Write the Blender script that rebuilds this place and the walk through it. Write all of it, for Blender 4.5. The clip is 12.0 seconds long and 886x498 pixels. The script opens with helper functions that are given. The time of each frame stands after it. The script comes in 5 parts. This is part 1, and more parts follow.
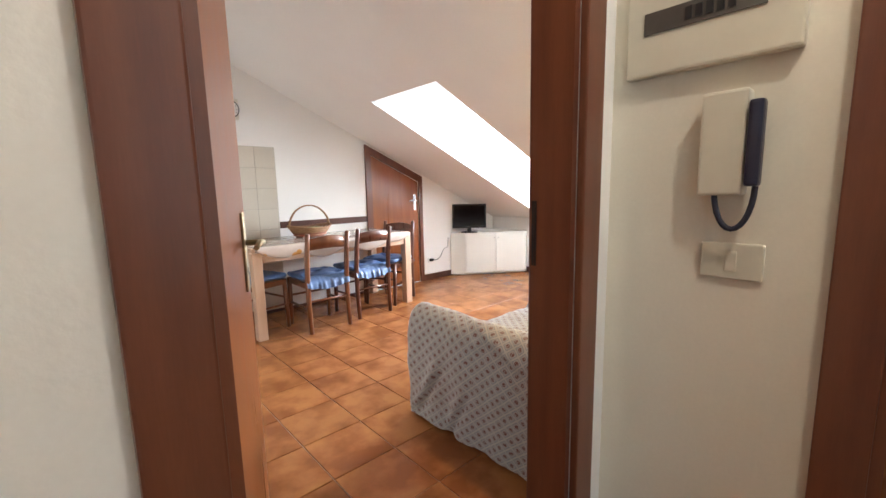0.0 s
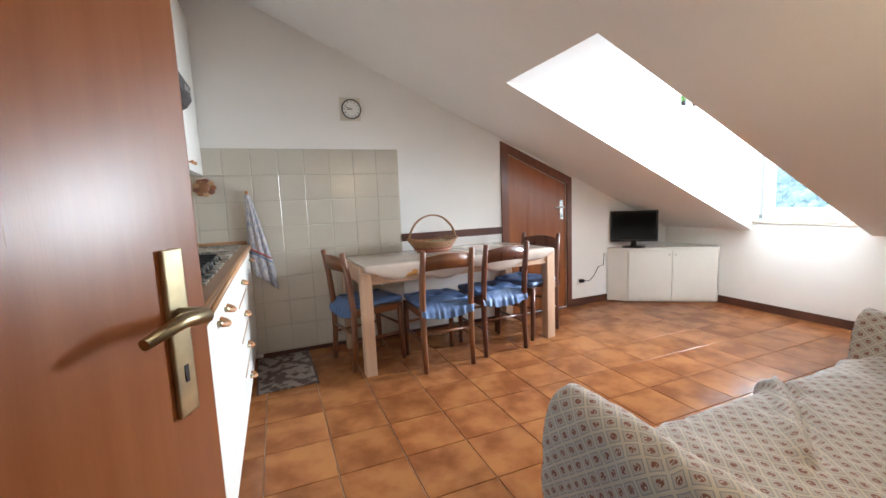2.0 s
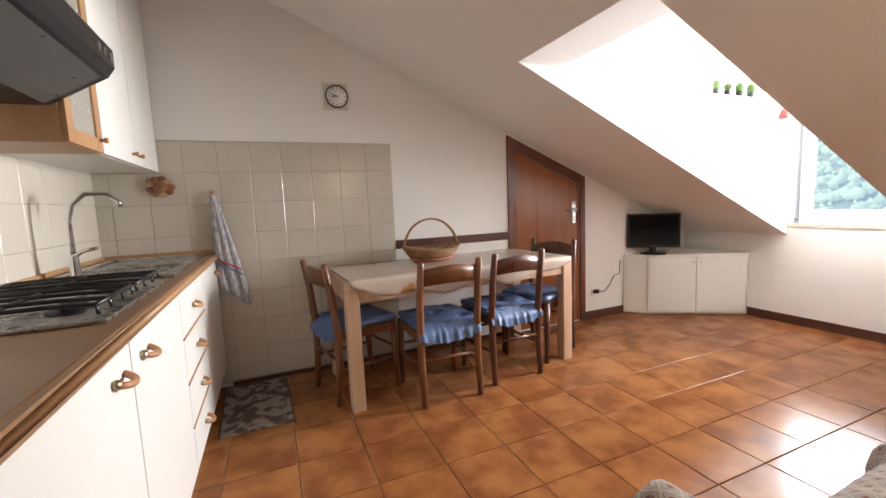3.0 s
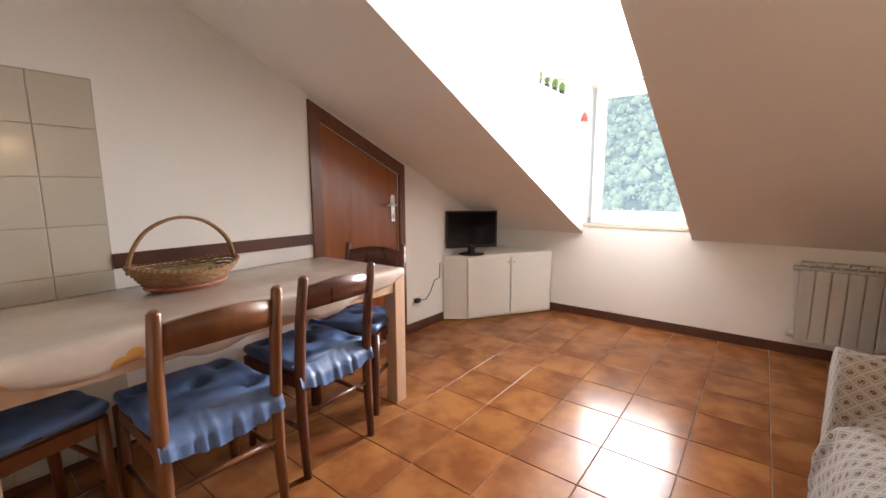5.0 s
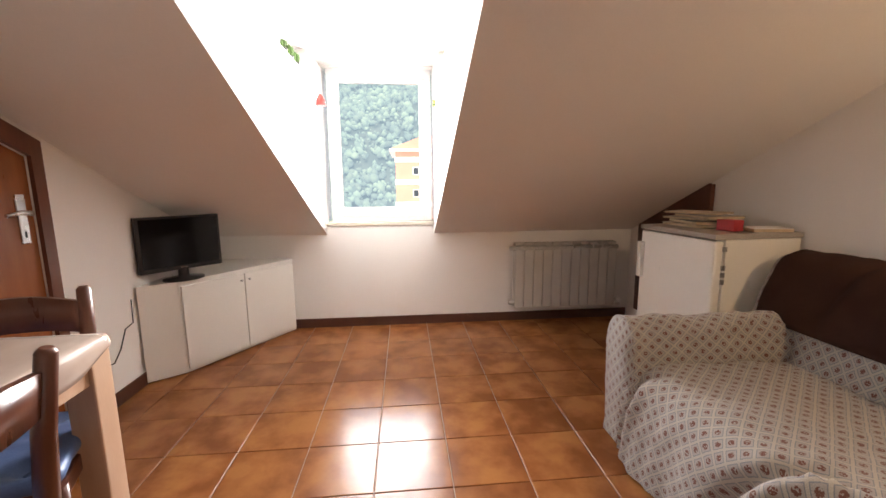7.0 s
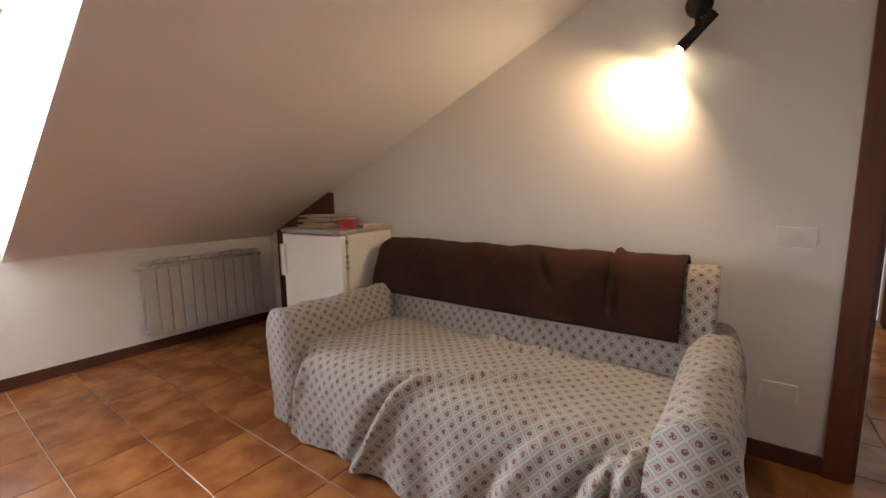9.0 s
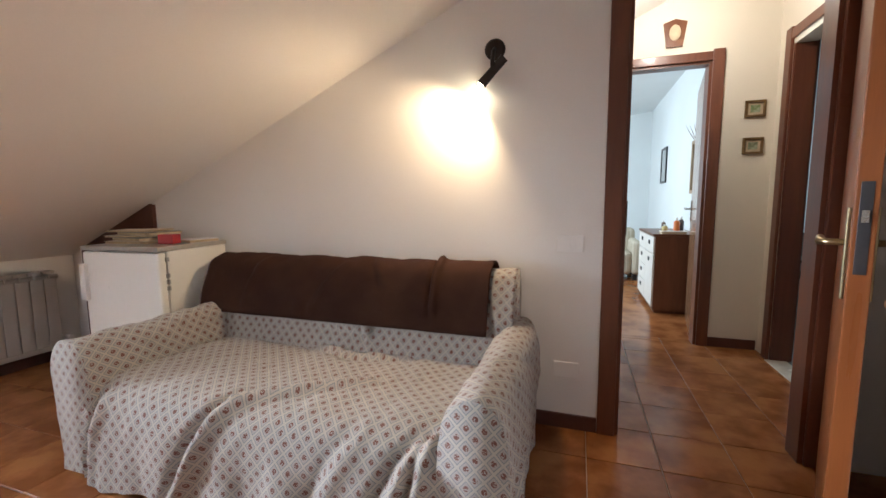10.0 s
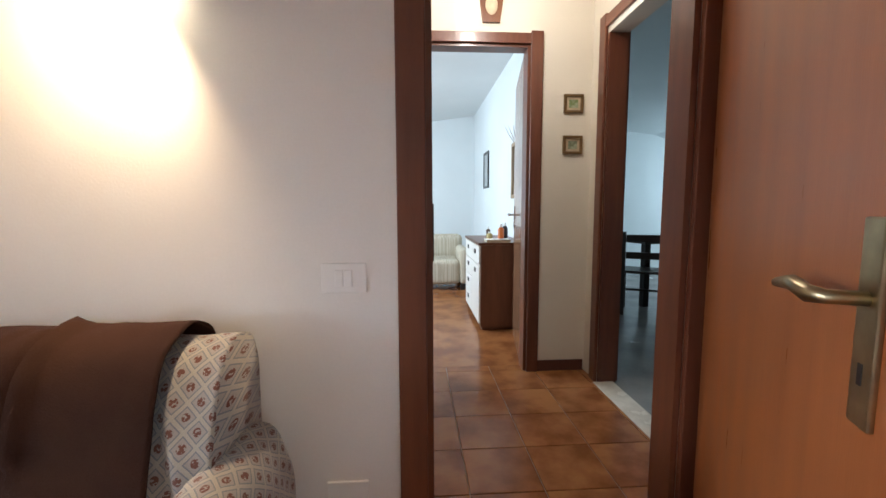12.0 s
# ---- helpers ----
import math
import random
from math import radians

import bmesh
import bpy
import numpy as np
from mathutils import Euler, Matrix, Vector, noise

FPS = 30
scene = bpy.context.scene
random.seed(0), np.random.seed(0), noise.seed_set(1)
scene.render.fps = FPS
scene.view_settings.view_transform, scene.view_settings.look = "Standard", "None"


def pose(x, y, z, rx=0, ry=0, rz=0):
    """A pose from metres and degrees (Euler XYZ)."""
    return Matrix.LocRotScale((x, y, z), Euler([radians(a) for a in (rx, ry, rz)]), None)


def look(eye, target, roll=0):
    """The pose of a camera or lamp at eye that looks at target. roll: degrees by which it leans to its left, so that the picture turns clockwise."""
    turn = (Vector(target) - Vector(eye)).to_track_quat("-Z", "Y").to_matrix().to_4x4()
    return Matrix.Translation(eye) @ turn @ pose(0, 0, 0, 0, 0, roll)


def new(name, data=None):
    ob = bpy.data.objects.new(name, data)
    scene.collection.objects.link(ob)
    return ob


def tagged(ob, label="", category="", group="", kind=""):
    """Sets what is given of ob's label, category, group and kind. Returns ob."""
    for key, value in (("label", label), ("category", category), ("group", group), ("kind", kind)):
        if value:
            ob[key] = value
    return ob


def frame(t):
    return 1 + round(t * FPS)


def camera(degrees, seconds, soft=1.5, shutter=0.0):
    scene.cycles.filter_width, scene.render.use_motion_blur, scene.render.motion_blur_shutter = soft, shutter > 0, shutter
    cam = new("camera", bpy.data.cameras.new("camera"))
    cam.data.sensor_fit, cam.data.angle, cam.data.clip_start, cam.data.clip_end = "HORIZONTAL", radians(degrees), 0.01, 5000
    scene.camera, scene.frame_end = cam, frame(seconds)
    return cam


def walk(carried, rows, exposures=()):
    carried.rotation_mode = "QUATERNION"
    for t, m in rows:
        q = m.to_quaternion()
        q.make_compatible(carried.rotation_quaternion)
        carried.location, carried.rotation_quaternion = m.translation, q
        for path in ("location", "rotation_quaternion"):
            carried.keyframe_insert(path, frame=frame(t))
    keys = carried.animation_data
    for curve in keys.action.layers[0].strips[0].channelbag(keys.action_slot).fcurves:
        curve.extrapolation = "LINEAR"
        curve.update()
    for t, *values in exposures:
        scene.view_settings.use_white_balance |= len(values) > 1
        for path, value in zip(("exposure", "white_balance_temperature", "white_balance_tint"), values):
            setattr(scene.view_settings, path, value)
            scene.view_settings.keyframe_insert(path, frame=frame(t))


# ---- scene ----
cam = camera(94.7, 12.0)
PATH = [
    (0, (0.279, -0.599, 1.14), (1.609, 0.867, 0.855), -1.2),
    (0.5, (0.44, -0.459, 1.136), (1.549, 1.183, 0.862), -1.7),
    (1, (0.619, -0.327, 1.14), (1.579, 1.408, 0.879), -2.0),
    (1.5, (0.727, -0.162, 1.138), (1.562, 1.64, 0.893), -2.2),
    (2, (0.798, 0.05, 1.137), (1.543, 1.891, 0.902), -2.4),
    (2.5, (0.85, 0.237, 1.134), (1.555, 2.095, 0.908), -2.6),
    (2.7, (0.889, 0.333, 1.124), (1.606, 2.187, 0.905), -2.6),
    (4.4, (1.146, 1.046, 1.142), (2.461, 2.527, 0.862), -1.3),
    (4.5, (1.181, 1.078, 1.13), (2.542, 2.517, 0.854), -1.3),
    (5, (1.308, 1.276, 1.136), (2.867, 2.494, 0.846), -0.2),
    (5.5, (1.408, 1.474, 1.141), (3.143, 2.421, 0.837), 0.2),
    (6, (1.477, 1.652, 1.137), (3.342, 2.303, 0.824), 0.0),
    (6.5, (1.603, 1.805, 1.131), (3.56, 2.057, 0.805), -0.1),
    (6.7, (1.663, 1.854, 1.121), (3.635, 1.934, 0.802), -0.1),
    (8.3, (1.733, 2.14, 1.129), (3.26, 0.89, 0.804), -1.5),
    (8.5, (1.705, 2.136, 1.121), (3.121, 0.76, 0.806), -1.0),
    (9, (1.542, 2.073, 1.095), (2.709, 0.472, 0.826), -0.8),
    (9.5, (1.42, 2.084, 1.097), (2.309, 0.309, 0.856), -0.6),
    (10, (1.33, 2.059, 1.102), (1.954, 0.172, 0.883), -0.4),
    (10.5, (1.304, 1.94, 1.107), (1.663, -0.017, 0.899), -0.4),
    (11, (1.305, 1.723, 1.118), (1.446, -0.262, 0.914), -0.3),
    (11.5, (1.253, 1.463, 1.102), (1.232, -0.527, 0.902), -0.2),
    (12, (1.164, 1.126, 1.097), (1.033, -0.86, 0.899), -0.2),
]
walk(cam, [(t, look(eye, target, roll)) for t, eye, target, roll in PATH], [
    (0.0, 2.15, 6100, 8), (1.0, 2.18, 6000, 6), (2.0, 1.70, 6000, 6), (2.5, 1.45, 6600, 12), (4.5, 1.28, 7100, 16), (6.5, 1.22, 7200, 18), (8.5, 0.95, 7000, 16),
    (9.5, 1.30, 6500, 12), (10.5, 1.60, 5900, 10), (12.0, 1.60, 6000, 11)])

# ---- light ----
world = bpy.data.worlds.new("sky")
scene.world = world
world.use_nodes = True
wn = world.node_tree.nodes
sky = wn.new("ShaderNodeTexSky")
sky.sky_type, sky.sun_disc, sky.sun_elevation, sky.sun_rotation = "NISHITA", False, radians(48), radians(-80)
world.node_tree.links.new(sky.outputs[0], wn["Background"].inputs[0])
wn["Background"].inputs[1].default_value = 0.12


def lamp(name, kind, m, energy, color, **more):
    data = bpy.data.lights.new(name, kind)
    data.energy, data.color = energy, color
    for key, value in more.items():
        if key == "size":
            if kind == "AREA":
                data.size = value
            else:
                data.shadow_soft_size = value
        elif key == "size_y":
            data.shape, data.size_y = "RECTANGLE", value
        elif key == "spread":
            data.spread = value
        elif key == "angle":
            data.angle = value
        elif key == "spot":
            data.spot_size, data.spot_blend = value
    ob = new(name, data)
    ob.matrix_world = m
    return ob


lamp("sun", "SUN", look((-10, 3, 14), (8, 0, 0)), 2.6, (1, 0.95, 0.86), angle=radians(3))
# sky light in the dormer window; added lamps for unseen bedroom and dining windows
lamp("window_daylight", "AREA", look((5.075, 2.115, 1.44), (3.7, 2.115, 1.46)), 36, (0.88, 0.94, 1.0), size=0.72, size_y=1.05, spread=radians(94))
lamp("bedroom_daylight", "AREA", look((3.3, -3.6, 1.6), (0.2, -3.8, 1.2)), 35, (0.80, 0.93, 1.0), size=1.3, size_y=1.2)
lamp("dining_daylight", "AREA", look((-4.6, -4.6, 1.5), (-2.4, -5.6, 1.0)), 14, (0.72, 0.92, 1.0), size=0.8, size_y=1.0)
# the wall spotlight over the sofa and the corridor's ceiling lamp
lamp("spotlight_bulb", "SPOT", look((1.812, 0.090, 1.640), (1.98, 0.125, 1.45)), 13, (1.0, 0.70, 0.40), size=0.016, spot=(radians(158), 0.7))
lamp("corridor_bulb", "POINT", pose(0.75, -0.95, 2.40), 7.0, (1.0, 0.90, 0.76), size=0.05)

# ---- materials ----
def material(name, base, rough=0.6, vary=0.06, scale=6.0, bump=0.0, bump_scale=60.0, metal=0.0, second=None, stretch=None, coat=0.0, mix=(0.35, 0.65), per_piece=0.0, spec=0.5):
    """A surface with broad stains and fine grain: base drifts to second by noise; per_piece shifts the brightness from object to object."""
    m = bpy.data.materials.new(name)
    m.use_nodes = True
    t = m.node_tree
    n, link = t.nodes, t.links.new
    b = n["Principled BSDF"]
    geo = n.new("ShaderNodeTexCoord")
    mp = n.new("ShaderNodeMapping")
    link(geo.outputs["Object"], mp.inputs[0])
    if stretch:
        mp.inputs["Scale"].default_value = stretch
    if per_piece:
        info = n.new("ShaderNodeObjectInfo")
        shift = n.new("ShaderNodeVectorMath")
        shift.operation = "SCALE"
        shift.inputs[0].default_value = (37.0, 17.0, 23.0)
        link(info.outputs["Random"], shift.inputs["Scale"])
        link(shift.outputs[0], mp.inputs["Location"])
    big = n.new("ShaderNodeTexNoise")
    big.inputs["Scale"].default_value, big.inputs["Detail"].default_value = scale, 6
    link(mp.outputs[0], big.inputs[0])
    ramp = n.new("ShaderNodeMapRange")
    ramp.inputs[1].default_value, ramp.inputs[2].default_value = mix
    link(big.outputs[0], ramp.inputs[0])
    blend = n.new("ShaderNodeMix")
    blend.data_type = "RGBA"
    link(ramp.outputs[0], blend.inputs[0])
    two = second or tuple(c * (1 - vary) for c in base)
    blend.inputs[6].default_value, blend.inputs[7].default_value = (*base, 1), (*two, 1)
    fine = n.new("ShaderNodeTexNoise")
    fine.inputs["Scale"].default_value, fine.inputs["Detail"].default_value = bump_scale, 4
    link(mp.outputs[0], fine.inputs[0])
    hsv = n.new("ShaderNodeHueSaturation")
    val = n.new("ShaderNodeMapRange")
    val.inputs[3].default_value, val.inputs[4].default_value = 1 - vary, 1 + vary
    link(fine.outputs[0], val.inputs[0])
    if per_piece:
        add = n.new("ShaderNodeMath")
        add.operation = "MULTIPLY_ADD"
        link(info.outputs["Random"], add.inputs[0])
        add.inputs[1].default_value = per_piece
        link(val.outputs[0], add.inputs[2])
        link(add.outputs[0], hsv.inputs["Value"])
    else:
        link(val.outputs[0], hsv.inputs["Value"])
    link(blend.outputs[2], hsv.inputs["Color"])
    link(hsv.outputs[0], b.inputs["Base Color"])
    rr = n.new("ShaderNodeMapRange")
    rr.inputs[3].default_value, rr.inputs[4].default_value = max(0.02, rough - 0.08), min(1, rough + 0.08)
    link(big.outputs[0], rr.inputs[0])
    link(rr.outputs[0], b.inputs["Roughness"])
    b.inputs["Metallic"].default_value = metal
    b.inputs["Coat Weight"].default_value = coat
    b.inputs["Coat Roughness"].default_value = 0.12
    b.inputs["Specular IOR Level"].default_value = spec
    if bump:
        bp = n.new("ShaderNodeBump")
        bp.inputs["Strength"].default_value, bp.inputs["Distance"].default_value = min(1, bump), 0.004
        link(fine.outputs[0], bp.inputs["Height"])
        link(bp.outputs[0], b.inputs["Normal"])
    return m


def emitter(name, color, strength):
    m = bpy.data.materials.new(name)
    m.use_nodes = True
    b = m.node_tree.nodes["Principled BSDF"]
    b.inputs["Base Color"].default_value = (*color, 1)
    b.inputs["Emission Color"].default_value = (*color, 1)
    b.inputs["Emission Strength"].default_value = strength
    return m


def glass_mat(name, tint=(1, 1, 1)):
    m = bpy.data.materials.new(name)
    m.use_nodes = True
    b = m.node_tree.nodes["Principled BSDF"]
    b.inputs["Base Color"].default_value = (*tint, 1)
    b.inputs["Roughness"].default_value = 0.02
    b.inputs["Transmission Weight"].default_value = 1.0
    b.inputs["IOR"].default_value = 1.02
    return m


PLASTER = material("plaster", (0.87, 0.85, 0.82), 0.85, 0.03, 1.6, 0.10, 130)
PLASTER_WARM = material("plaster_cream", (0.79, 0.73, 0.62), 0.85, 0.04, 1.4, 0.10, 120)
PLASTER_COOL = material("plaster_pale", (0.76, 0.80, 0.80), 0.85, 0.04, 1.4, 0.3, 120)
WOOD_DOOR = material("cherry_veneer", (0.24, 0.072, 0.020), 0.30, 0.08, 2.2, 0.03, 40, second=(0.31, 0.102, 0.031), stretch=(9, 9, 0.7), spec=0.40)
WOOD_CASING = material("cherry_casing", (0.120, 0.036, 0.018), 0.36, 0.10, 2.5, 0.05, 40, second=(0.165, 0.054, 0.025), stretch=(9, 9, 0.8), coat=0.2)
WOOD_DARK = material("dark_baseboard", (0.075, 0.026, 0.018), 0.42, 0.15, 4, 0.06, 50, second=(0.11, 0.04, 0.025))
GROUT = material("floor_grout", (0.40, 0.29, 0.21), 0.6, 0.15, 8, 0.3, 200)
TILE = material("terracotta_tile", (0.33, 0.135, 0.046), 0.22, 0.06, 5.5, 0.06, 60, second=(0.20, 0.066, 0.023), per_piece=0.16, mix=(0.38, 0.62), spec=0.26)
WALL_TILE = material("cream_wall_tile", (0.57, 0.52, 0.44), 0.15, 0.03, 5, 0.01, 60, per_piece=0.05, spec=0.55)
WALL_GROUT = material("wall_grout", (0.42, 0.40, 0.34), 0.8, 0.08, 8)
WHITE_LAM = material("white_laminate", (0.78, 0.76, 0.71), 0.38, 0.02, 3, 0.02, 60)
WHITE_PVC = material("white_pvc", (0.82, 0.84, 0.84), 0.35, 0.02, 3)
MARBLE = material("pale_marble", (0.72, 0.66, 0.56), 0.25, 0.08, 7, second=(0.58, 0.52, 0.43))
GLASS = glass_mat("window_glass")

# ---- building blocks ----
def add_box(bm, x0, x1, y0, y1, z0, z1, bevel=0.0, m=None):
    vs = [bm.verts.new((x, y, z)) for x in (x0, x1) for y in (y0, y1) for z in (z0, z1)]
    fs = [bm.faces.new([vs[i] for i in q]) for q in ((0, 1, 3, 2), (4, 6, 7, 5), (0, 4, 5, 1), (2, 3, 7, 6), (0, 2, 6, 4), (1, 5, 7, 3))]
    if bevel:
        es = list({e for f in fs for e in f.edges})
        got = bmesh.ops.bevel(bm, geom=es, offset=bevel, segments=2, affect="EDGES", profile=0.6)
        vs = list({v for f in got["faces"] for v in f.verts} | {v for v in vs if v.is_valid})
    if m is not None:
        bmesh.ops.transform(bm, matrix=m, verts=[v for v in vs if v.is_valid])
    return vs


def add_prism(bm, pts, axis, a, b):
    """A polygon, given in the two other axes in order, drawn out along axis from a to b."""
    def at(p, h):
        return {"x": (h, p[0], p[1]), "y": (p[0], h, p[1]), "z": (p[0], p[1], h)}[axis]
    lo, hi = [bm.verts.new(at(p, a)) for p in pts], [bm.verts.new(at(p, b)) for p in pts]
    bm.faces.new(lo), bm.faces.new(hi[::-1])
    for i in range(len(pts)):
        j = (i + 1) % len(pts)
        bm.faces.new((lo[j], lo[i], hi[i], hi[j]))


def add_tube(bm, pts, r, sides=8, cap=True):
    """A round bar along points; r is one radius or one for each point."""
    pts = [Vector(p) for p in pts]
    rs = r if isinstance(r, (list, tuple)) else [r] * len(pts)
    rings, up = [], None
    for i, p in enumerate(pts):
        d = (pts[min(i + 1, len(pts) - 1)] - pts[max(i - 1, 0)]).normalized()
        if up is None:
            up = d.orthogonal().normalized()
        up = (up - d * up.dot(d)).normalized()
        side = d.cross(up)
        rings.append([bm.verts.new(p + rs[i] * (math.cos(k * math.tau / sides) * up + math.sin(k * math.tau / sides) * side)) for k in range(sides)])
    for a, b in zip(rings, rings[1:]):
        for k in range(sides):
            f = bm.faces.new((a[k], a[(k + 1) % sides], b[(k + 1) % sides], b[k]))
            f.smooth = True
    if cap:
        bm.faces.new(rings[0][::-1]), bm.faces.new(rings[-1])


def add_lathe(bm, profile, centre, sides=20):
    """Turned round the upright through centre: profile of (radius, height)."""
    cx, cy, cz = centre
    rings = [[bm.verts.new((cx + r * math.cos(k * math.tau / sides), cy + r * math.sin(k * math.tau / sides), cz + h)) for k in range(sides)] for r, h in profile]
    for a, b in zip(rings, rings[1:]):
        for k in range(sides):
            f = bm.faces.new((a[k], a[(k + 1) % sides], b[(k + 1) % sides], b[k]))
            f.smooth = True
    bm.faces.new(rings[0][::-1]), bm.faces.new(rings[-1])


def mesh_of(name, bm, mat):
    bmesh.ops.recalc_face_normals(bm, faces=bm.faces)
    data = bpy.data.meshes.new(name)
    bm.to_mesh(data)
    bm.free()
    data.materials.append(mat)
    return data


def part(name, bm, mat, parent=None, label=""):
    """One mesh object, under its thing or part if there is one."""
    ob = new(name, mesh_of(name, bm, mat))
    if parent is not None:
        ob.parent = parent
    return tagged(ob, label)


def box_part(name, dims, mat, parent=None, label="", bevel=0.0, m=None):
    bm = bmesh.new()
    add_box(bm, *dims, bevel=bevel, m=m)
    return part(name, bm, mat, parent, label)


def thing(name, label, category, m=None, group=""):
    ob = new(name)
    ob.empty_display_size = 0.1
    if m is not None:
        ob.matrix_world = m
    return tagged(ob, label, category, group)


def setting(name, bm, mat, label, category):
    for v in bm.verts:
        if v.co.z == 0.0:
            v.co.z = FZ - 0.02      # walls stand a little into the floor
    return tagged(part(name, bm, mat), label, category, kind="structure")


# ---- the plan ----
FZ = -0.03                      # floor level
XW, YC = 5.0, 3.47              # window wall, wall with the clock
DX0, DX1 = 0.375, 1.14          # doorway in the sofa wall
SILL, HEAD = 0.83, 2.02
Y0, Y1 = 1.69, 2.545            # dormer cheeks


def roof(x):
    return 0.735 + 0.44 * (XW - x)


# sofa wall
bm = bmesh.new()
add_prism(bm, [(-0.12, 0), (DX0, 0), (DX0, roof(DX0) + 0.05), (-0.12, roof(-0.12) + 0.05)], "y", -0.11, 0)
add_prism(bm, [(DX0, 2.14), (DX1, 2.14), (DX1, roof(DX1) + 0.05), (DX0, roof(DX0) + 0.05)], "y", -0.11, 0)
add_prism(bm, [(DX1, 0), (XW + 0.1, 0), (XW + 0.1, roof(XW) + 0.05), (DX1, roof(DX1) + 0.05)], "y", -0.11, 0)
setting("wall_south", bm, PLASTER, "white plastered wall behind the sofa, under the roof slope", "wall")

# wall with the clock, with a low slanting door
DA, DB = 2.875, 3.565


def lintel(x):
    return roof(x) - 0.115


bm = bmesh.new()
add_prism(bm, [(-0.12, 0), (DA, 0), (DA, roof(DA) + 0.05), (-0.12, roof(-0.12) + 0.05)], "y", YC, YC + 0.12)
add_prism(bm, [(DA, lintel(DA)), (DB, lintel(DB)), (DB, roof(DB) + 0.05), (DA, roof(DA) + 0.05)], "y", YC, YC + 0.12)
add_prism(bm, [(DB, 0), (XW + 0.1, 0), (XW + 0.1, roof(XW) + 0.05), (DB, roof(DB) + 0.05)], "y", YC, YC + 0.12)
setting("wall_north", bm, PLASTER, "white plastered gable wall with a clock and a low door", "wall")

# kitchen and corridor wall with the doorway to the dining room
RA, RB = -1.37, -0.57
bm = bmesh.new()
add_box(bm, -0.12, 0, RB, YC + 0.12, 0, 3.0)
add_box(bm, -0.12, 0, RA, RB, 2.14, 3.0)
add_box(bm, -0.12, 0, -1.70, RA, 0, 3.0)
setting("wall_west", bm, PLASTER_WARM, "cream plastered wall along kitchen and corridor", "wall")

# knee wall under the slope, with the window opening above it
bm = bmesh.new()
add_box(bm, XW, XW + 0.26, -0.11, YC + 0.12, 0, roof(XW) + 0.03)
add_box(bm, XW, XW + 0.26, Y0 - 0.08, Y1 + 0.08, roof(XW) + 0.03, SILL - 0.03)
add_box(bm, XW + 0.03, XW + 0.26, Y0 - 0.08, Y1 + 0.08, HEAD, HEAD + 0.25)
setting("wall_east", bm, PLASTER, "low white knee wall under the window", "wall")

# roof slope with the dormer cut out
bm = bmesh.new()
TH = 0.2
for y0, y1, x1 in ((-1.70, Y0, XW + 0.1), (Y0, Y1, 2.32), (Y1, YC + 0.12, XW + 0.1)):
    add_prism(bm, [(-0.12, roof(-0.12)), (x1, roof(x1)), (x1, roof(x1) + TH), (-0.12, roof(-0.12) + TH)], "y", y0, y1)
setting("ceiling", bm, PLASTER, "white plastered sloping attic ceiling", "ceiling")

bm = bmesh.new()
add_prism(bm, [(2.32, roof(2.32)), (2.60, 1.905), (XW + 0.26, 2.04), (XW + 0.26, 2.24), (2.32, 2.12)], "y", Y0 - 0.16, Y1 + 0.16)
setting("ceiling_dormer", bm, PLASTER, "white plastered ceiling of the dormer", "ceiling")
bm = bmesh.new()
NA, NB, NZ = 4.0, 4.62, 1.845
C1 = Y0 - 0.003
add_prism(bm, [(2.32, roof(2.32) + 0.1), (NA, roof(NA) + 0.1), (NA, 2.10), (2.32, 2.10)], "y", Y0 - 0.16, C1)
add_prism(bm, [(NA, roof(NA) + 0.1), (NB, roof(NB) + 0.1), (NB, NZ), (NA, NZ)], "y", Y0 - 0.16, C1)
add_prism(bm, [(NB, roof(NB) + 0.1), (XW + 0.26, roof(XW) + 0.1), (XW + 0.26, 2.10), (NB, 2.10)], "y", Y0 - 0.16, C1)
add_box(bm, NA, NB, Y0 - 0.16, Y0 - 0.12, NZ, 2.10)
setting("wall_dormer_south", bm, PLASTER, "white plastered dormer cheek with a small niche", "wall")
# niches for small cactus pots in both cheeks
C0 = Y1 + 0.003
bm = bmesh.new()
add_prism(bm, [(2.32, roof(2.32) + 0.1), (NA, roof(NA) + 0.1), (NA, 2.10), (2.32, 2.10)], "y", C0, Y1 + 0.16)
add_prism(bm, [(NA, roof(NA) + 0.1), (NB, roof(NB) + 0.1), (NB, NZ), (NA, NZ)], "y", C0, Y1 + 0.16)
add_prism(bm, [(NB, roof(NB) + 0.1), (XW + 0.26, roof(XW) + 0.1), (XW + 0.26, 2.10), (NB, 2.10)], "y", C0, Y1 + 0.16)
add_box(bm, NA, NB, Y1 + 0.12, Y1 + 0.16, NZ, 2.10)
setting("wall_dormer_north", bm, PLASTER, "white plastered dormer cheek with a small niche", "wall")

# corridor
CX, CY = 1.30, -1.575
EA, EB = -1.36, -0.61
bm = bmesh.new()
add_box(bm, CX, CX + 0.11, EB, -0.11, 0, roof(CX) + 0.03)
add_box(bm, CX, CX + 0.11, EA, EB, 2.14, roof(CX) + 0.03)
add_box(bm, CX, CX + 0.11, CY - 0.11, EA, 0, roof(CX) + 0.03)
setting("wall_corridor_east", bm, PLASTER_WARM, "cream plastered corridor wall with a door intercom", "wall")
FA, FB = 0.41, 1.21
bm = bmesh.new()
for x0, x1, z0 in ((-0.0, FA, 0), (FA, FB, 2.16), (FB, CX, 0)):
    add_prism(bm, [(x0, z0), (x1, z0), (x1, roof(x1) + 0.05), (x0, roof(x0) + 0.05)], "y", CY - 0.11, CY)
